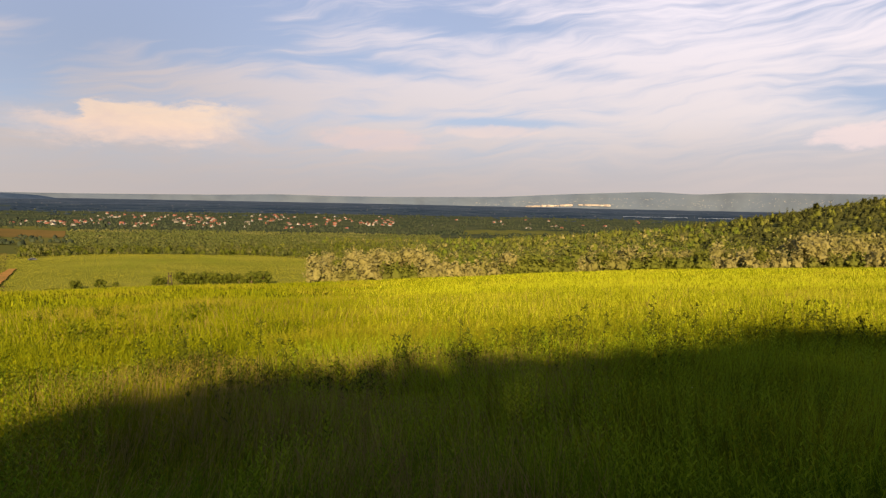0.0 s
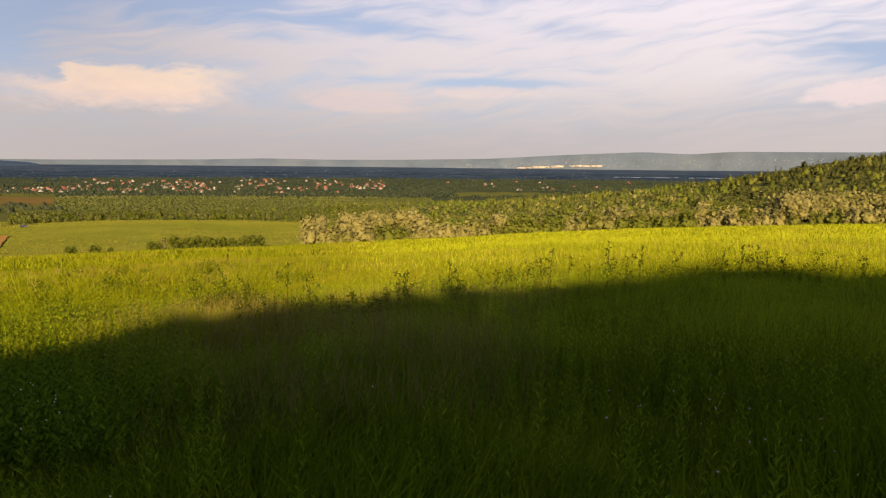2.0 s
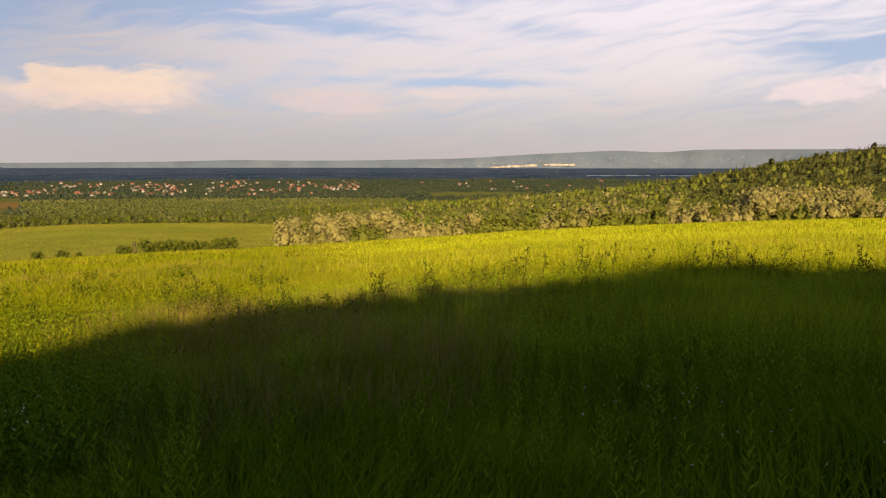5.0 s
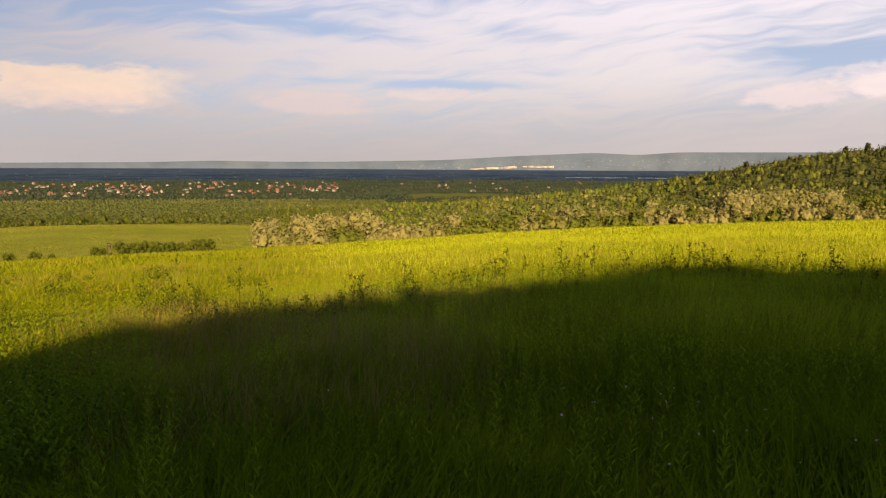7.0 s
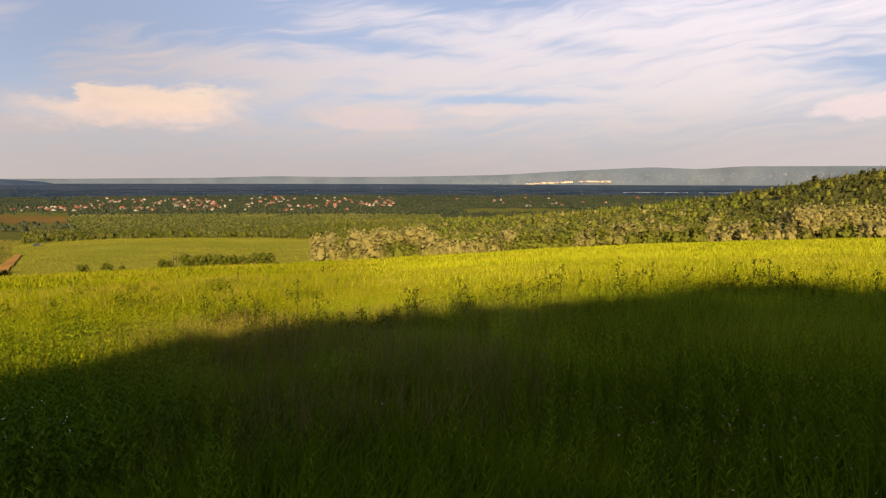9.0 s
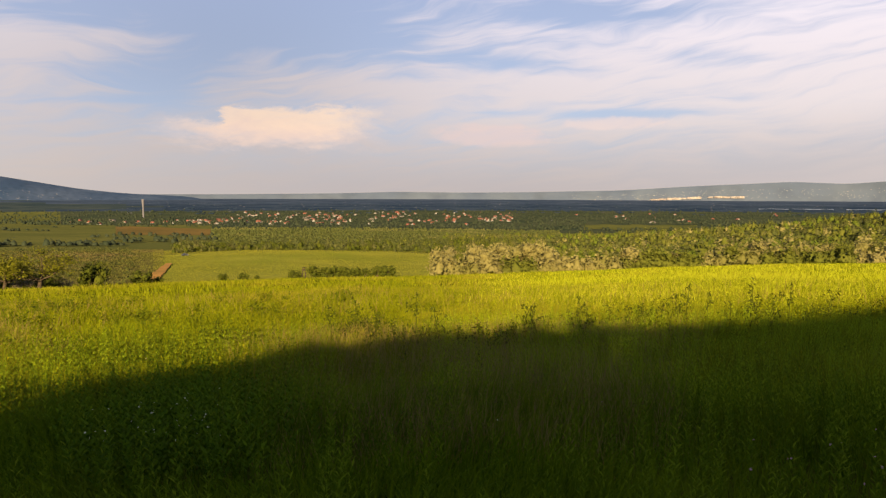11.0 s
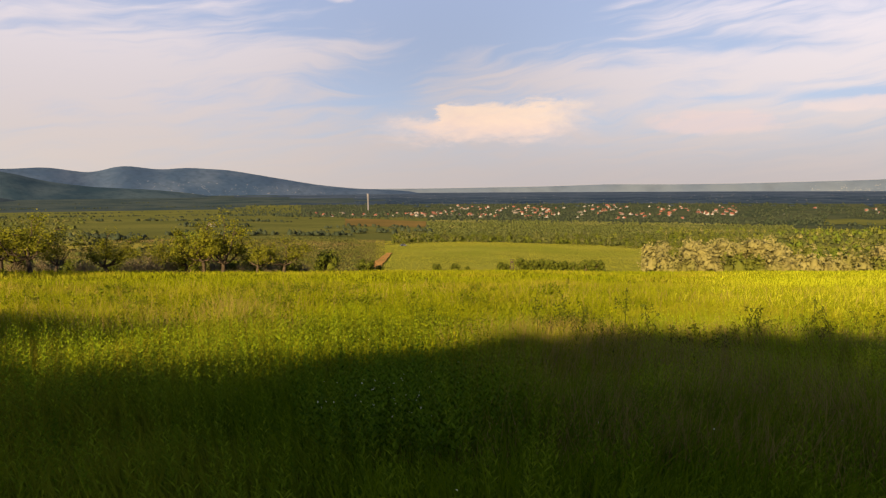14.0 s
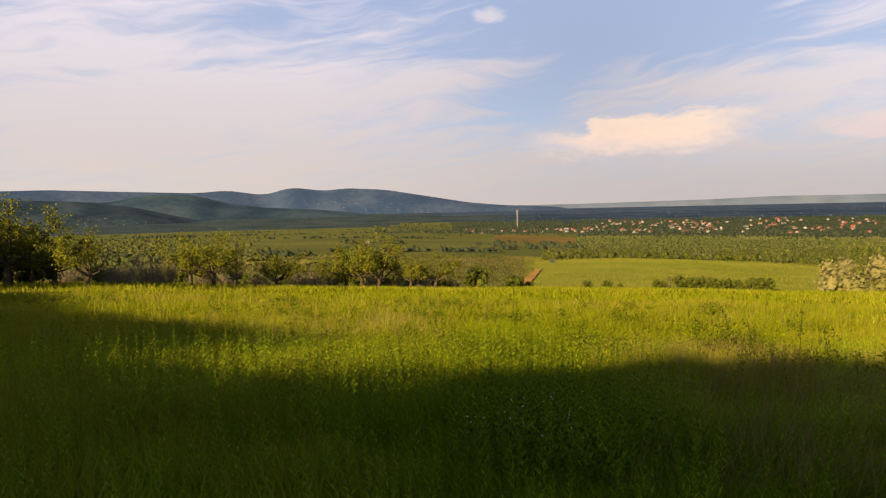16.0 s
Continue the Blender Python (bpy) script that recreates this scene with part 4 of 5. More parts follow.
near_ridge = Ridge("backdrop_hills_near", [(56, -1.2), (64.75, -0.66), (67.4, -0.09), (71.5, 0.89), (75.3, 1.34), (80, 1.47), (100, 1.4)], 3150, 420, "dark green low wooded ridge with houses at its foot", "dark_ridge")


def house(seed, w, d, h, rise, roof, wall="plaster"):
    top = new("house")
    v, f = box(-w / 2, w / 2, -d / 2, d / 2, -2, h)
    body = piece("wall", v, f, M[wall], top)
    gv = [(-w / 2 + 0.05, -d / 2, h), (-w / 2 + 0.05, d / 2, h), (-w / 2 + 0.05, 0, h + rise), (w / 2 - 0.05, -d / 2, h), (w / 2 - 0.05, 0, h + rise), (w / 2 - 0.05, d / 2, h)]
    piece("gable_wall", gv[:3], [(0, 1, 2)], M[wall], top)
    piece("gable_wall", gv[3:], [(0, 1, 2)], M[wall], top)
    r = piece("roof", *gable(w, d, h, rise), M[roof], top)
    piece("chimney", *box(w * 0.15, w * 0.15 + 0.7, 0.3, 1.0, h + rise * 0.4, h + rise + 0.9), M["roof_grey"], r)
    for s in (-1, 1):
        for x in (-w * 0.27, w * 0.2):
            y = s * (d / 2 + 0.04)
            piece("window", *box(x - 0.7, x + 0.7, min(y, y - s * 0.1), max(y, y - s * 0.1), 1.1, 2.5), M["pane"], body)
    return tagged(top, "pale plastered house with a gabled roof among trees", "house")


houses = Grove([house(1, 13, 10, 4.0, 4.5, "roof"), house(2, 11, 9, 5.0, 4.0, "roof"), house(3, 15, 10, 4.0, 4.0, "roof_grey"), house(4, 10, 9, 6.0, 4.5, "roof")])
for i in range(230):
    a = rng.uniform(-12, 48) if i > 150 else rng.uniform(9, 36)
    r = rng.uniform(1120, 2050) if a > 12 else rng.uniform(1350, 2100)
    if a > 33.5:
        r = rng.uniform(1180, 1500)
    houses.put(int(rng.integers(4)), stand_at(None, a, r, rng.uniform(0, 360), rng.uniform(0.45, 0.75), 2.0), group="village houses",
               label=("pale plastered house with a red gabled roof among trees"))


def slab_block(w):
    top = new("apartment_block")
    body = piece("wall", *box(-w / 2, w / 2, -7, 7, -4, 11), M["panel"], top)
    piece("roof", *box(-w / 2 - 0.5, w / 2 + 0.5, -7.5, 7.5, 11, 12), M["roof_grey"], top)
    for z in (1.5, 4.5, 7.5):
        piece("window", *box(-w / 2 + 2, w / 2 - 2, -7.06, -6.9, z, z + 1.4), M["pane"], body)
    return tagged(top, "long cream concrete apartment block on the plain", "building")


blocks = Grove([slab_block(58), slab_block(44), slab_block(32)])
for i, a in enumerate((-2.75, -3.3, -3.85, -4.4, -4.95, -5.5, -5.95, -7.0, -7.55, -8.1, -8.7, -9.2)):
    x, y, z = (float(q) for q in pale_ridge.at(a, 0.47))
    blocks.put((i * 5) % 3, pose(x, y, z, 0, 0, a + rng.uniform(-4, 4)) @ Matrix.Diagonal((1, 1, rng.uniform(0.55, 0.9), 1)), group="apartment blocks")


def water_tower():
    top = new("water_tower")
    a = np.linspace(0, 2 * np.pi, 20, endpoint=False)
    prof = [(2.9, -3), (2.7, 8), (2.8, 16), (3.1, 22), (3.7, 26), (4.3, 29), (4.5, 33), (4.3, 34), (0.4, 34.4)]
    v = np.concatenate([np.stack([q * np.cos(a), q * np.sin(a), 0 * a + z], 1) for q, z in prof[:4]])
    f = [(i * 20 + k, i * 20 + (k + 1) % 20, (i + 1) * 20 + (k + 1) % 20, (i + 1) * 20 + k) for i in range(3) for k in range(20)]
    piece("shaft", v, f, M["concrete"], top)
    v = np.concatenate([np.stack([q * np.cos(a), q * np.sin(a), 0 * a + z], 1) for q, z in prof[3:]])
    f = [(i * 20 + k, i * 20 + (k + 1) % 20, (i + 1) * 20 + (k + 1) % 20, (i + 1) * 20 + k) for i in range(5) for k in range(20)]
    piece("tank", v, f, M["concrete"], top)
    return tagged(top, "slender concrete water tower above the village", "water tower")


wt = water_tower()
x, y, z = at(39.6, 1500)
wt.matrix_basis = pose(float(x), float(y), EYE + 1500 * math.tan(radians(-0.03)) - 34) @ Matrix.Diagonal((0.62, 0.62, 1, 1))

# river glint
for a0, a1 in ((-21.5, -16.4), (-15.6, -10.5)):
    patch("river", a0, a1, 2610, 2660, "water", "pale strip of river on the plain", 1.5, 0.012, "river")


def high_seat():
    top = new("hunting_stand")
    for sx in (-1, 1):
        for sy in (-1, 1):
            piece("leg", *tube([(sx * 0.7, sy * 0.7, -0.3), (sx * 0.42, sy * 0.42, 3.0)], [0.09, 0.07], 6), M["board"], top)
    piece("cabin", *box(-0.5, 0.5, -0.5, 0.5, 2.9, 3.5), M["old_bark"], top)
    for sx in (-1, 1):
        for sy in (-1, 1):
            piece("corner_post", *tube([(sx * 0.45, sy * 0.45, 3.5), (sx * 0.45, sy * 0.45, 4.1)], [0.05, 0.05], 5), M["old_bark"], top)
    for z in (0.5, 0.9, 1.3, 1.7, 2.1, 2.5):
        piece("rung", *tube([(-0.6 + z * 0.05, -0.62 + z * 0.06, z), (0.6 - z * 0.05, -0.62 + z * 0.06, z)], [0.035, 0.035], 5), M["old_bark"], top)
    piece("roof", *box(-0.65, 0.65, -0.65, 0.65, 4.1, 4.22), M["old_bark"], top)
    return tagged(top, "weathered wooden hunting stand on four legs", "hunting stand")


high_seat().matrix_basis = stand_at(None, 27.1, 194, 20, 0.8)
piece_hut = house(7, 8, 6, 2.6, 2.2, "roof_grey")
tagged(piece_hut, "small grey-roofed field hut", "hut").matrix_basis = stand_at(None, 52.5, 640, 30, 0.75)
piece_hut.name = "hut"


def parked_car():
    """A small car far out on the meadow."""
    top = new("parked_car")
    prof = [(-2.0, 0.35), (-2.0, 0.85), (-1.2, 0.95), (-0.7, 1.42), (0.9, 1.42), (1.4, 0.95), (2.0, 0.8), (2.0, 0.35)]
    n = len(prof)
    v = [(x, s * 0.8, z) for s in (-1, 1) for x, z in prof]
    f = [(i, (i + 1) % n, n + (i + 1) % n, n + i) for i in range(n)]
    f += [(0, 1, 6, 7), (1, 2, 5, 6), (2, 3, 4, 5), (n + 7, n + 6, n + 1, n), (n + 6, n + 5, n + 2, n + 1), (n + 5, n + 4, n + 3, n + 2)]
    body = piece("body", v, f, M["car_paint"], top)
    piece("window", [(-1.1, -0.81, 0.98), (1.25, -0.81, 0.98), (0.8, -0.81, 1.36), (-0.65, -0.81, 1.36)], [(0, 1, 2, 3)], M["pane"], body)
    for x in (-1.25, 1.25):
        for s in (-1, 1):
            wheel = tube([(x, s * 0.62, 0.3), (x, s * 0.84, 0.3)], [0.3, 0.3], 12)
            piece("wheel", *wheel, M["pane"], top)
    return tagged(top, "small grey-blue car parked on the hay meadow", "car")


parked_car().matrix_basis = stand_at(None, 36.6, 335, 60, 0.8, -0.1)

# ---- meadow ----


def meadow(name, seed, r0, r1, density, h, w, joints, label, material="grass", a0=-44.0, a1=90.0, lift=0.0, patchy=0.0, fade=False):
    """Blades standing on the ground between two distances; patchy thins them out in places."""
    g = np.random.default_rng(seed)
    area = radians(a1 - a0) * 0.5 * (r1 * r1 - r0 * r0)
    n = int(area * density)
    az, r = g.uniform(a0, a1, n), np.sqrt(g.uniform(r0 * r0, r1 * r1, n))
    x, y = -r * np.sin(np.radians(az)), r * np.cos(np.radians(az))
    inside = np.minimum(np.clip((az - a0) / 9 + (a0 < -40), 0, 1), np.clip((a1 - az) / 14 + (a1 > 85), 0, 1))
    ease = g.random(n) < (inside if fade else 1.0)
    az, r, x, y = az[ease], r[ease], x[ease], y[ease]
    n = len(az)
    if patchy:
        thin = np.sin(x * 1.1 + 2.1 * np.sin(y * 0.7 + seed)) * np.sin(y * 1.3 + 1.9 * np.sin(x * 0.6)) + 0.5 * np.sin(x * 3.1 + y * 1.7) * np.sin(y * 2.7 - x)
        keep = g.random(n) > patchy * (thin < g.normal(size=n) * 0.25)
        az, r = az[keep], r[keep]
        n = len(az)
    x, y, z = at(az, r)
    tuft = 0.72 + 0.5 * np.sin(x * 0.9 + 2 * np.sin(y * 0.6)) * np.sin(y * 0.8 + 1.7 * np.sin(x * 0.5)) + 0.25 * np.sin(x * 3.3 + y) * np.sin(y * 2.9)
    hh = h * g.uniform(0.5, 1.25, n) * (0.55 + 0.6 * tuft)
    t = g.uniform(0, 2 * np.pi, n)
    u = np.stack([np.cos(t), np.sin(t), 0 * t], 1)
    lean = g.normal(size=(n, 2)) * 0.28 + np.stack([np.sin(x * 0.8 + y * 0.5), np.sin(y * 0.9 - x * 0.4)], 1) * 0.2
    base = np.stack([x, y, z - 0.02 + lift], 1)
    top = base + np.stack([lean[:, 0] * hh, lean[:, 1] * hh, hh], 1)
    ww = (w * g.uniform(0.6, 1.3, n))[:, None]
    if joints:
        mid = base + np.stack([lean[:, 0] * hh * 0.3, lean[:, 1] * hh * 0.3, hh * 0.6], 1)
        v = np.stack([base - u * ww, base + u * ww, mid + u * ww * 0.8, top, mid - u * ww * 0.8], 1).reshape(-1, 3)
        k = np.arange(n)[:, None] * 5
        f = np.concatenate([k + np.array([[0, 1, 2]]), k + np.array([[0, 2, 4]]), k + np.array([[4, 2, 3]])], 1).reshape(-1, 3)
    else:
        v = np.stack([base - u * ww, base + u * ww, top], 1).reshape(-1, 3)
        f = np.arange(3 * n).reshape(n, 3)
    return tagged(piece(name, v, f, M[material]), label, "grass", kind="stuff")


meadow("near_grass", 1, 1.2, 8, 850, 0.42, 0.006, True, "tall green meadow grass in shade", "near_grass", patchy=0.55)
meadow("middle_grass", 2, 8, 20, 380, 0.42, 0.010, False, "tall yellow-green meadow grass")
meadow("wide_grass", 3, 20, 45, 80, 0.36, 0.016, False, "sunlit yellow-green meadow grass")
meadow("far_grass", 4, 45, 140, 7, 0.36, 0.058, False, "sunlit yellow meadow grass reaching to the field's edge")
# brightened leaf colour lifts the shade here
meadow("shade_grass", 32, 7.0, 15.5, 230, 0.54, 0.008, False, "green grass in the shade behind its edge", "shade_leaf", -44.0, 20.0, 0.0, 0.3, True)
meadow("feather_grass", 21, 5.0, 14.5, 480, 0.58, 0.0045, False, "brownish feathery grass heads", "feather", -8.0, 35.0, 0.0, 0.75, True)
meadow("feather_grass_patch", 22, 13, 20, 150, 0.58, 0.008, False, "brownish feathery grass in the sun", "feather", 42.0, 70.0, 0.0, 0.9, True)
meadow("feather_grass_band", 23, 20, 40, 9, 0.50, 0.012, False, "thin tan feathery grass across the meadow", "feather", patchy=0.9)
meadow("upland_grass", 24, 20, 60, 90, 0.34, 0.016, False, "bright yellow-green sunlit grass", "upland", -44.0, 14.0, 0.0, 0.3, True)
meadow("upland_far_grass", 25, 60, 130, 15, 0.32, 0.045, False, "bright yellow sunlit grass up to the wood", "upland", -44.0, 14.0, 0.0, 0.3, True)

meadow("back_grass", 26, 1.2, 11, 150, 0.40, 0.009, False, "green meadow grass behind the viewpoint", "near_grass", 90.0, 316.0)


def herbs(name, seed, n, r0, r1, h, leaf, count, label, material="weed", a0=-44.0, a1=90.0, width=0.17, along=None, soft=False):
    """Leafy upright herbs: narrow leaves up a stem; spread over a ring, or along a line of (turn, distance)."""
    g = np.random.default_rng(seed)
    az, r = g.uniform(a0, a1, n), np.sqrt(g.uniform(r0 * r0, r1 * r1, n))
    if along:
        az = g.choice(g.uniform(a0, a1, n // 8), n) + g.normal(size=n) * 0.7
        r = np.interp(az, *zip(*sorted(along))) * (0.85 + 0.07 * g.normal(size=n))
    if soft:
        az = g.normal((a0 + a1) / 2, (a1 - a0) / 3.4, n)
    x, y, z = at(az, r)
    hh = h * g.uniform(0.6, 1.25, n)
    k = np.tile(np.arange(count), n)
    q = (k + 0.6) / count
    idx = np.repeat(np.arange(n), count)
    ang = k * 2.4 + np.repeat(g.uniform(0, 6, n), count)
    lx, ly = np.repeat(g.normal(size=n) * 0.08, count), np.repeat(g.normal(size=n) * 0.08, count)
    p = np.stack([x[idx] + lx * q * hh[idx], y[idx] + ly * q * hh[idx], z[idx] + hh[idx] * (0.25 + 0.75 * q)], 1)
    L = (leaf * (1.15 - 0.75 * q) * g.uniform(0.7, 1.2, len(q)))[:, None]
    out = np.stack([np.cos(ang) * 0.8, np.sin(ang) * 0.8, 1.0 + 0 * ang], 1)
    side = np.stack([-np.sin(ang), np.cos(ang), 0 * ang], 1)
    v = np.stack([p, p + out * L * 0.5 + side * L * width, p + out * L * np.array((1.2, 1.2, 0.8)), p + out * L * 0.5 - side * L * width], 1).reshape(-1, 3)
    f = np.arange(len(v)).reshape(-1, 4)
    return tagged(piece(name, v, f, M[material]), label, "plants", kind="stuff")


herbs("spike_herbs", 15, 420, 7.2, 10.5, 0.82, 0.036, 32, "tall leafy herb spikes standing in the evening sun", "pale_weed", a0=44.0, a1=74.0, width=0.24)
herbs("tall_herbs", 16, 1500, 6.3, 14.5, 0.70, 0.055, 18, "tall narrow-leaved green herbs at the edge of the shade", "pale_weed", a0=24.0, a1=88.0, width=0.16)
meadow("green_grass", 28, 7.5, 19, 90, 0.50, 0.009, False, "taller green grass at the edge of the shade", "near_grass", 30.0, 90.0, 0.0, 0.6, True)
herbs("near_herbs", 11, 2600, 2.2, 8, 0.56, 0.042, 22, "leafy green herbs among the grass", "near_weed", width=0.15)
herbs("stalk_herbs", 19, 480, 2.6, 7.5, 0.80, 0.056, 28, "upright leafy stalks rising out of the shaded grass", "pale_weed", width=0.13)
herbs("nettle_patch", 20, 290, 4.8, 7.8, 0.70, 0.060, 20, "dense dark green nettle patch in the shade", "nettle", 29.0, 44.0, 0.26, soft=True)
# the darker leaf colour imitates shade among tall plants
herbs("clump_herbs", 31, 800, 6.8, 13.5, 0.62, 0.065, 13, "herbs coloured darker for the shade between plants at its edge", "clump", 26.0, 62.0, 0.22)
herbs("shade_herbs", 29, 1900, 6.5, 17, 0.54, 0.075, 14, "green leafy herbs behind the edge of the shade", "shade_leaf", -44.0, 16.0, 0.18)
herbs("middle_herbs", 12, 4600, 8, 24, 0.52, 0.085, 11, "leafy yellow-green herbs among the grass", width=0.18)
herbs("wide_herbs", 13, 7500, 22, 60, 0.46, 0.085, 7, "leafy yellow herbs in the sunlit meadow")
herbs("far_herbs", 14, 7000, 60, 130, 0.46, 0.15, 4, "leafy yellow herbs far out in the meadow")
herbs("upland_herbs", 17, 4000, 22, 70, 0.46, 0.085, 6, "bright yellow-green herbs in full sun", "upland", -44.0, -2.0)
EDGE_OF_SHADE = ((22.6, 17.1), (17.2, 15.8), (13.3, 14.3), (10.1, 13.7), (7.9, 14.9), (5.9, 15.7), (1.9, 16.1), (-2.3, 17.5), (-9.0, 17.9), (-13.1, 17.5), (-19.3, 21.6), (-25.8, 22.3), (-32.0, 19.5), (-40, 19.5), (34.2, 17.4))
for name, seed, dist, count in (("green_clumps", 41, 17, 260), ("green_clumps", 42, 25, 230), ("green_clumps", 43, 38, 200)):
    herbs(name, seed, count, 1, 2, 0.55, 0.08 + dist * 0.003, 9, "darker green herb clumps in the sunlit meadow", "clump", 22.0, 84.0, 0.24, ((20, dist), (90, dist)))
herbs("pale_bush_herbs", 27, 24, 9.5, 10.2, 0.60, 0.05, 22, "pale yellow-green herb clump standing in the shade", "upland", -2.2, 0.6, 0.3, soft=True)
herbs("edge_stalks", 30, 520, 1, 2, 0.78, 0.040, 24, "leafy stalks along the edge of the shade, tips in the sun", "weed", -38.0, 36.0, 0.2, EDGE_OF_SHADE)
# herbs with shade painted into their leaves, lining the shadow's edge
herbs("edge_herbs", 18, 320, 1, 2, 0.55, 0.10, 11, "leafy herbs in shade-dark colour along the edge of the shade", "shade_dark_weed", -38.0, 34.0, 0.2, EDGE_OF_SHADE)

# standing growth on the farther fields
meadow("hay_meadow_grass", 5, 120, 405, 1.9, 0.30, 0.11, False, "sunlit hay grass on the far meadow", "hay_grass", 13.0, 39.0, 0.1)
meadow("orchard_grass", 6, 105, 420, 0.7, 0.5, 0.25, False, "dry brownish grass between orchard rows", "orchard_grass", 38.2, 90.0, 0.1)


def orchard_rows():
    """Low rounded bushes in straight rows."""
    g = np.random.default_rng(77)
    pts = []
    for i in range(-20, 60):
        for j in range(0, 60):
            x, y = -330 + i * 9.0 + j * 1.5, 150 + j * 5.0
            a, r = math.degrees(math.atan2(-x, y)), math.hypot(x, y)
            if 40.5 < a < 62 and 190 < r < 440 and g.random() < 0.8:
                z = float(ground(x, y))
                s = g.uniform(0.7, 1.2)
                d = g.normal(size=(26, 3))
                d /= np.linalg.norm(d, axis=1)[:, None]
                d[:, 2] = np.abs(d[:, 2])
                pts.append(np.array((x, y, z)) + d * np.array((1.1, 1.1, 1.2)) * s)
    p = np.concatenate(pts)
    return tagged(piece("orchard_rows", *leaves(g, p, 0.32, 0.3, 0.8), M["valley"]), "rows of low green orchard bushes", "orchard", kind="stuff")


orchard_rows()


def specks(name, seed, n, a0, a1, r0, r1, size, label, material="panel", ridge=None):
    """Far houses of a town, each a small block; on the ground between two distances, or on a ridge's slope."""
    g = np.random.default_rng(seed)
    parts = []
    for _ in range(n):
        a, r = g.uniform(a0, a1), g.uniform(r0, r1)
        x, y, z = (float(q) for q in (ridge.at(a, r) if ridge else at(a, r)))
        s = size * g.uniform(0.6, 1.5)
        v, f = box(-s, s, -s * 0.6, s * 0.6, -3, s * 0.4)
        t = g.uniform(-0.35, 0.35) + radians(a)
        v = np.array(v)
        v = np.stack([v[:, 0] * math.cos(t) - v[:, 1] * math.sin(t) + x, v[:, 0] * math.sin(t) + v[:, 1] * math.cos(t) + y, v[:, 2] + z], 1)
        parts.append((v, f))
    return tagged(piece(name, *merge(parts), M[material]), label, "town", kind="stuff")


specks("far_town", 31, 300, -18, 42, 2100, 3700, 1.7, "scattered pale houses on the dark plain", "dim_wall")
specks("hill_town", 32, 380, -26, 4, 0.2, 0.5, 2.0, "pale houses of a far town below the hills", "town_wall", pale_ridge)
specks("slope_town", 33, 190, 40, 58, 0.35, 0.75, 1.9, "pale houses on the mountain slope", "town_wall", back_ridge)
specks("ridge_town", 34, 130, 58, 84, 0.5, 0.85, 1.7, "pale houses at the foot of the wooded ridge", "town_wall", near_ridge)


def tall_weed(seed, h):
    """A tall weed: bent stem with a drooping tip, a few leafy side shoots and broad leaves low down."""
    g = np.random.default_rng(seed)
    top = new("tall_weed")
    bx, by = g.uniform(-0.16, 0.16, 2)
    stem = np.array([(0, 0, -0.05), (bx * 0.2, by * 0.2, h * 0.35), (bx * 0.5, by * 0.5, h * 0.7), (bx * 1.1, by * 1.1, h * 0.95), (bx * 2.0, by * 2.0, h * 0.98)])
    piece("stem", *tube(stem, [0.012, 0.010, 0.008, 0.005, 0.002], 5), M["shade_dark_weed"], top)
    heads = [stem[3] * 0.5 + stem[4] * 0.5]
    for k in range(int(g.integers(3, 6))):
        q = g.uniform(0.3, 0.8)
        foot = np.array([np.interp(q, (0, 0.35, 0.7, 0.95, 1), stem[:, c]) for c in range(3)])
        a, reach = g.uniform(0, 6.3), g.uniform(0.06, 0.2)
        tip = foot + np.array((math.cos(a) * reach, math.sin(a) * reach, g.uniform(0.03, 0.2)))
        piece("shoot", *tube([foot, foot * 0.4 + tip * 0.6, tip], [0.006, 0.004, 0.002], 4), M["shade_dark_weed"], top)
        heads.append(tip)
    pts = [p + g.normal(size=(int(g.integers(3, 8)), 3)) * np.array((0.025, 0.025, 0.05)) for p in heads]
    q = g.uniform(0.25, 1.0, 30)
    pts.append(np.stack([np.interp(q, (0, 0.35, 0.7, 0.95, 1), stem[:, c]) for c in range(3)], 1) + g.normal(size=(30, 3)) * 0.035)
    pts.append(g.normal(size=(34, 3)) * np.array((0.12, 0.12, 0.13)) + np.array((0, 0, 0.33)))
    p = np.concatenate(pts)
    p[:, 2] = np.maximum(p[:, 2], 0.05)
    piece("foliage", *leaves(g, p, 0.042, 0.2, 0.4), M["shade_dark_weed"], top)
    return tagged(top, "tall leafy weed in shade-dark colour standing above the grass", "weed")


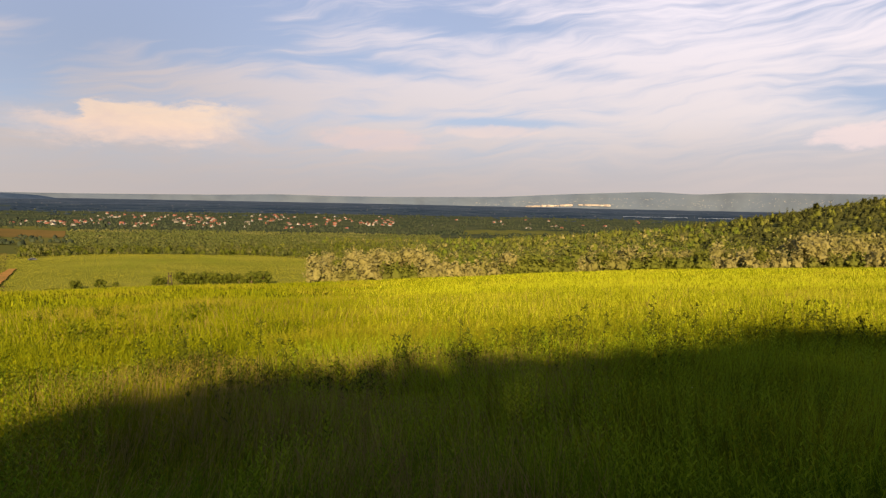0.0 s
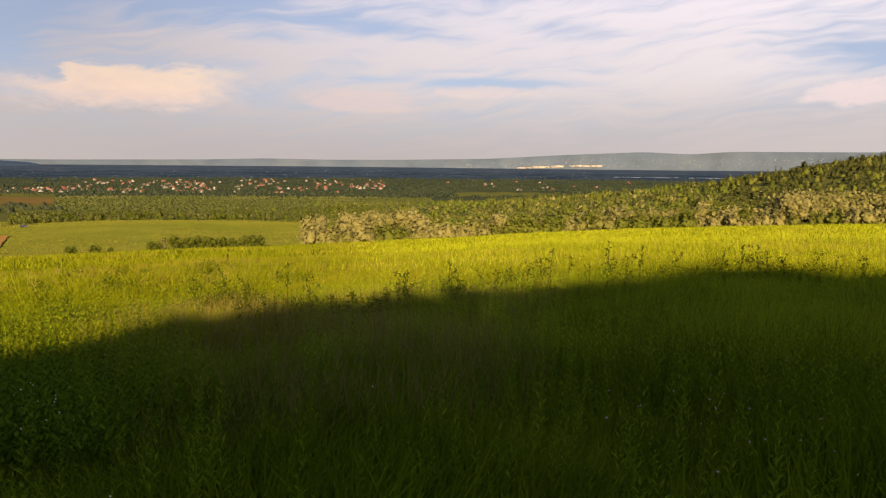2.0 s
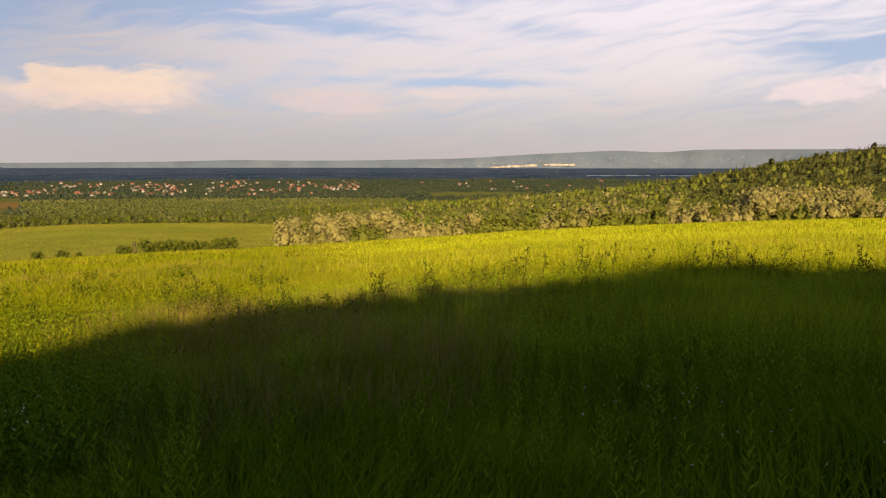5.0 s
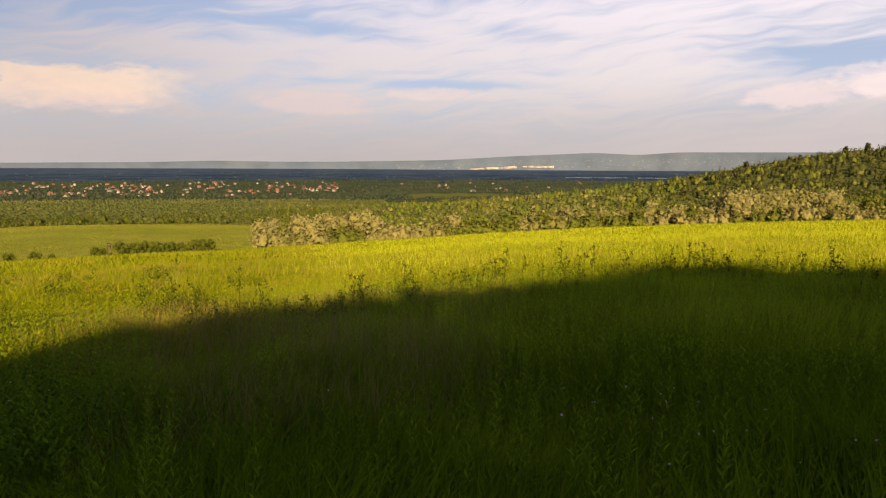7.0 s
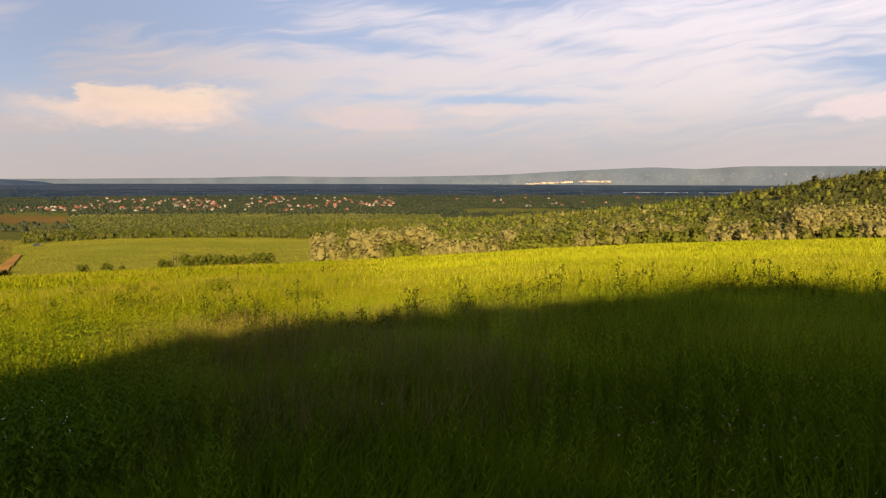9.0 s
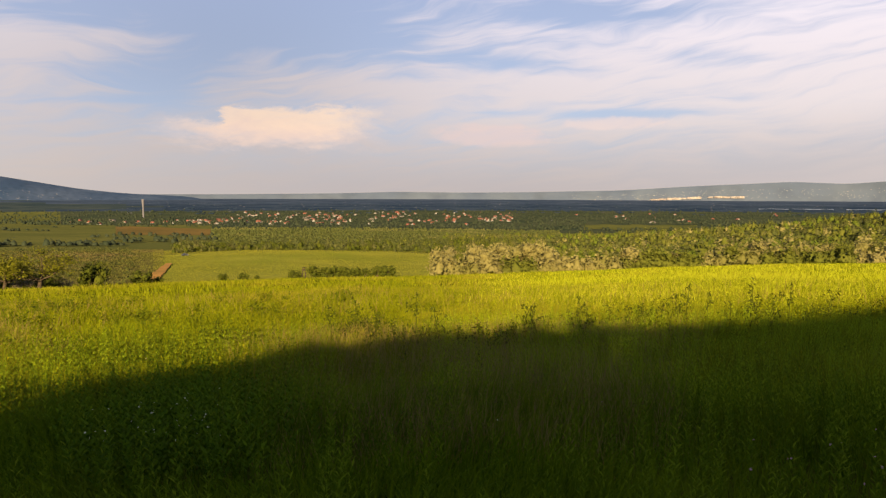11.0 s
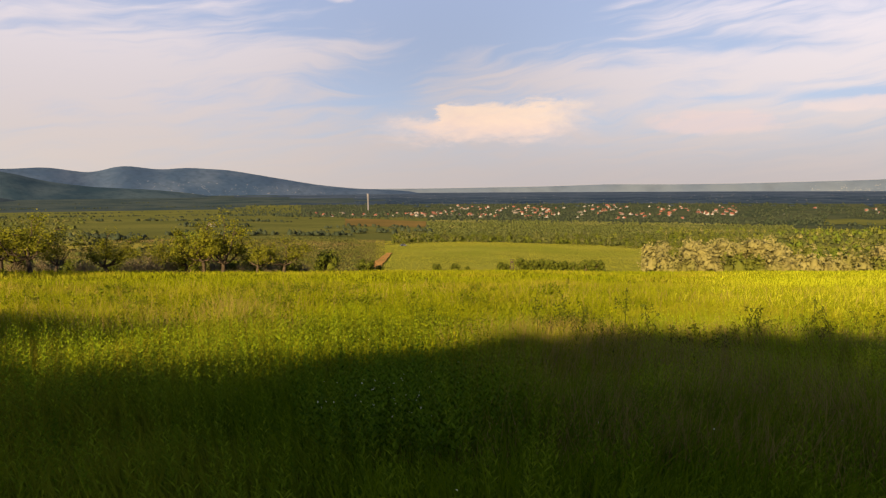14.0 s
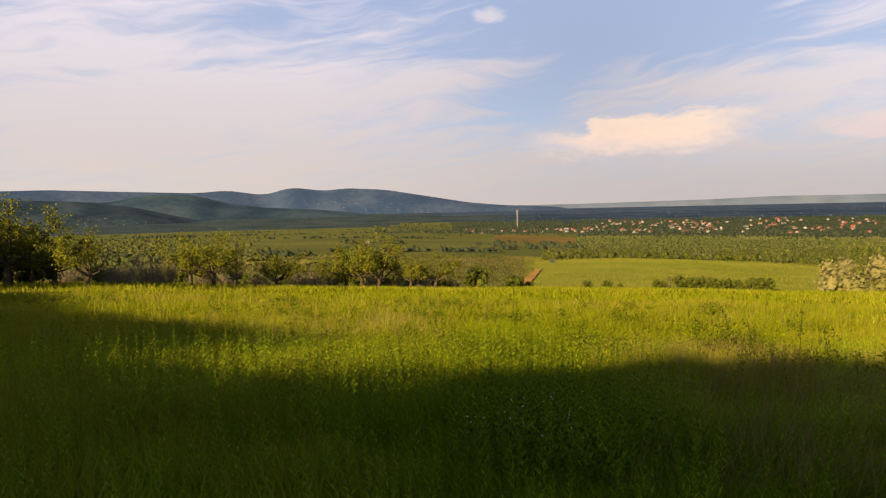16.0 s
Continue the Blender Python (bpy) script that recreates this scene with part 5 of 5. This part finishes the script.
weeds = Grove([tall_weed(200 + i, h) for i, h in enumerate((0.8, 0.95, 1.05, 0.7, 0.6, 0.75))])
for a, r in ((22.6, 17.1), (22.2, 17.0), (17.2, 15.8), (13.3, 14.3), (10.1, 13.7), (7.9, 14.9), (5.9, 15.7), (1.9, 16.1), (0.2, 18.2), (-2.3, 17.5), (-4.8, 17.9), (-9.0, 17.9), (-13.1, 17.5),
             (-14.2, 18.4), (-19.3, 21.6), (-22.7, 22.8), (-24.0, 20.7), (-25.8, 22.3), (-27.2, 22.5), (-31.2, 19.4), (-32.0, 19.5), (34.2, 17.4), (24.5, 15.5), (19.0, 15.2), (-1.0, 17.6), (-3.5, 18.0), (-26.5, 22.0), (-29.0, 21.0), (11.6, 14.2), (8.8, 14.5), (6.8, 15.4), (4.0, 16.0), (3.1, 16.3), (-5.6, 17.7), (-7.2, 18.0), (-10.6, 17.8), (-11.8, 17.3), (-15.6, 19.0), (-20.8, 22.0),
             (-22.0, 22.4), (-30.2, 20.0), (-33.4, 19.6), (15.1, 15.0), (20.4, 16.4)):
    weeds.put(int(rng.integers(6)), stand_at(None, a, r * 0.84, rng.uniform(0, 360), rng.uniform(0.8, 1.2)), group="tall weeds")


def blossoms(name, seed, n, spots, size, material, label):
    g = np.random.default_rng(seed)
    pts = []
    for a, r, wa, wr, share in spots:
        k = max(1, int(n * share))
        x, y, z = at(g.normal(a, wa, k), g.normal(r, wr, k))
        pts.append(np.stack([x, y, z + g.uniform(0.35, 0.6, k)], 1))
    p = np.concatenate(pts)
    p = np.repeat(p, 4, 0) + g.normal(size=(len(p) * 4, 3)) * size * 0.5
    return tagged(piece(name, *leaves(g, p, size, 1.5, 0.8), M[material]), label, "flowers", kind="stuff")


blossoms("white_blossoms", 51, 60, ((37.8, 5.75, 2.8, 0.25, 0.85), (30, 5, 30, 1.5, 0.10), (0, 12, 30, 5, 0.06)), 0.0055, "flower", "tiny white meadow blossoms in the grass")
blossoms("clover_heads", 52, 26, ((-22, 4.2, 8, 0.6, 1.0),), 0.006, "clover", "pink clover heads low in the grass")
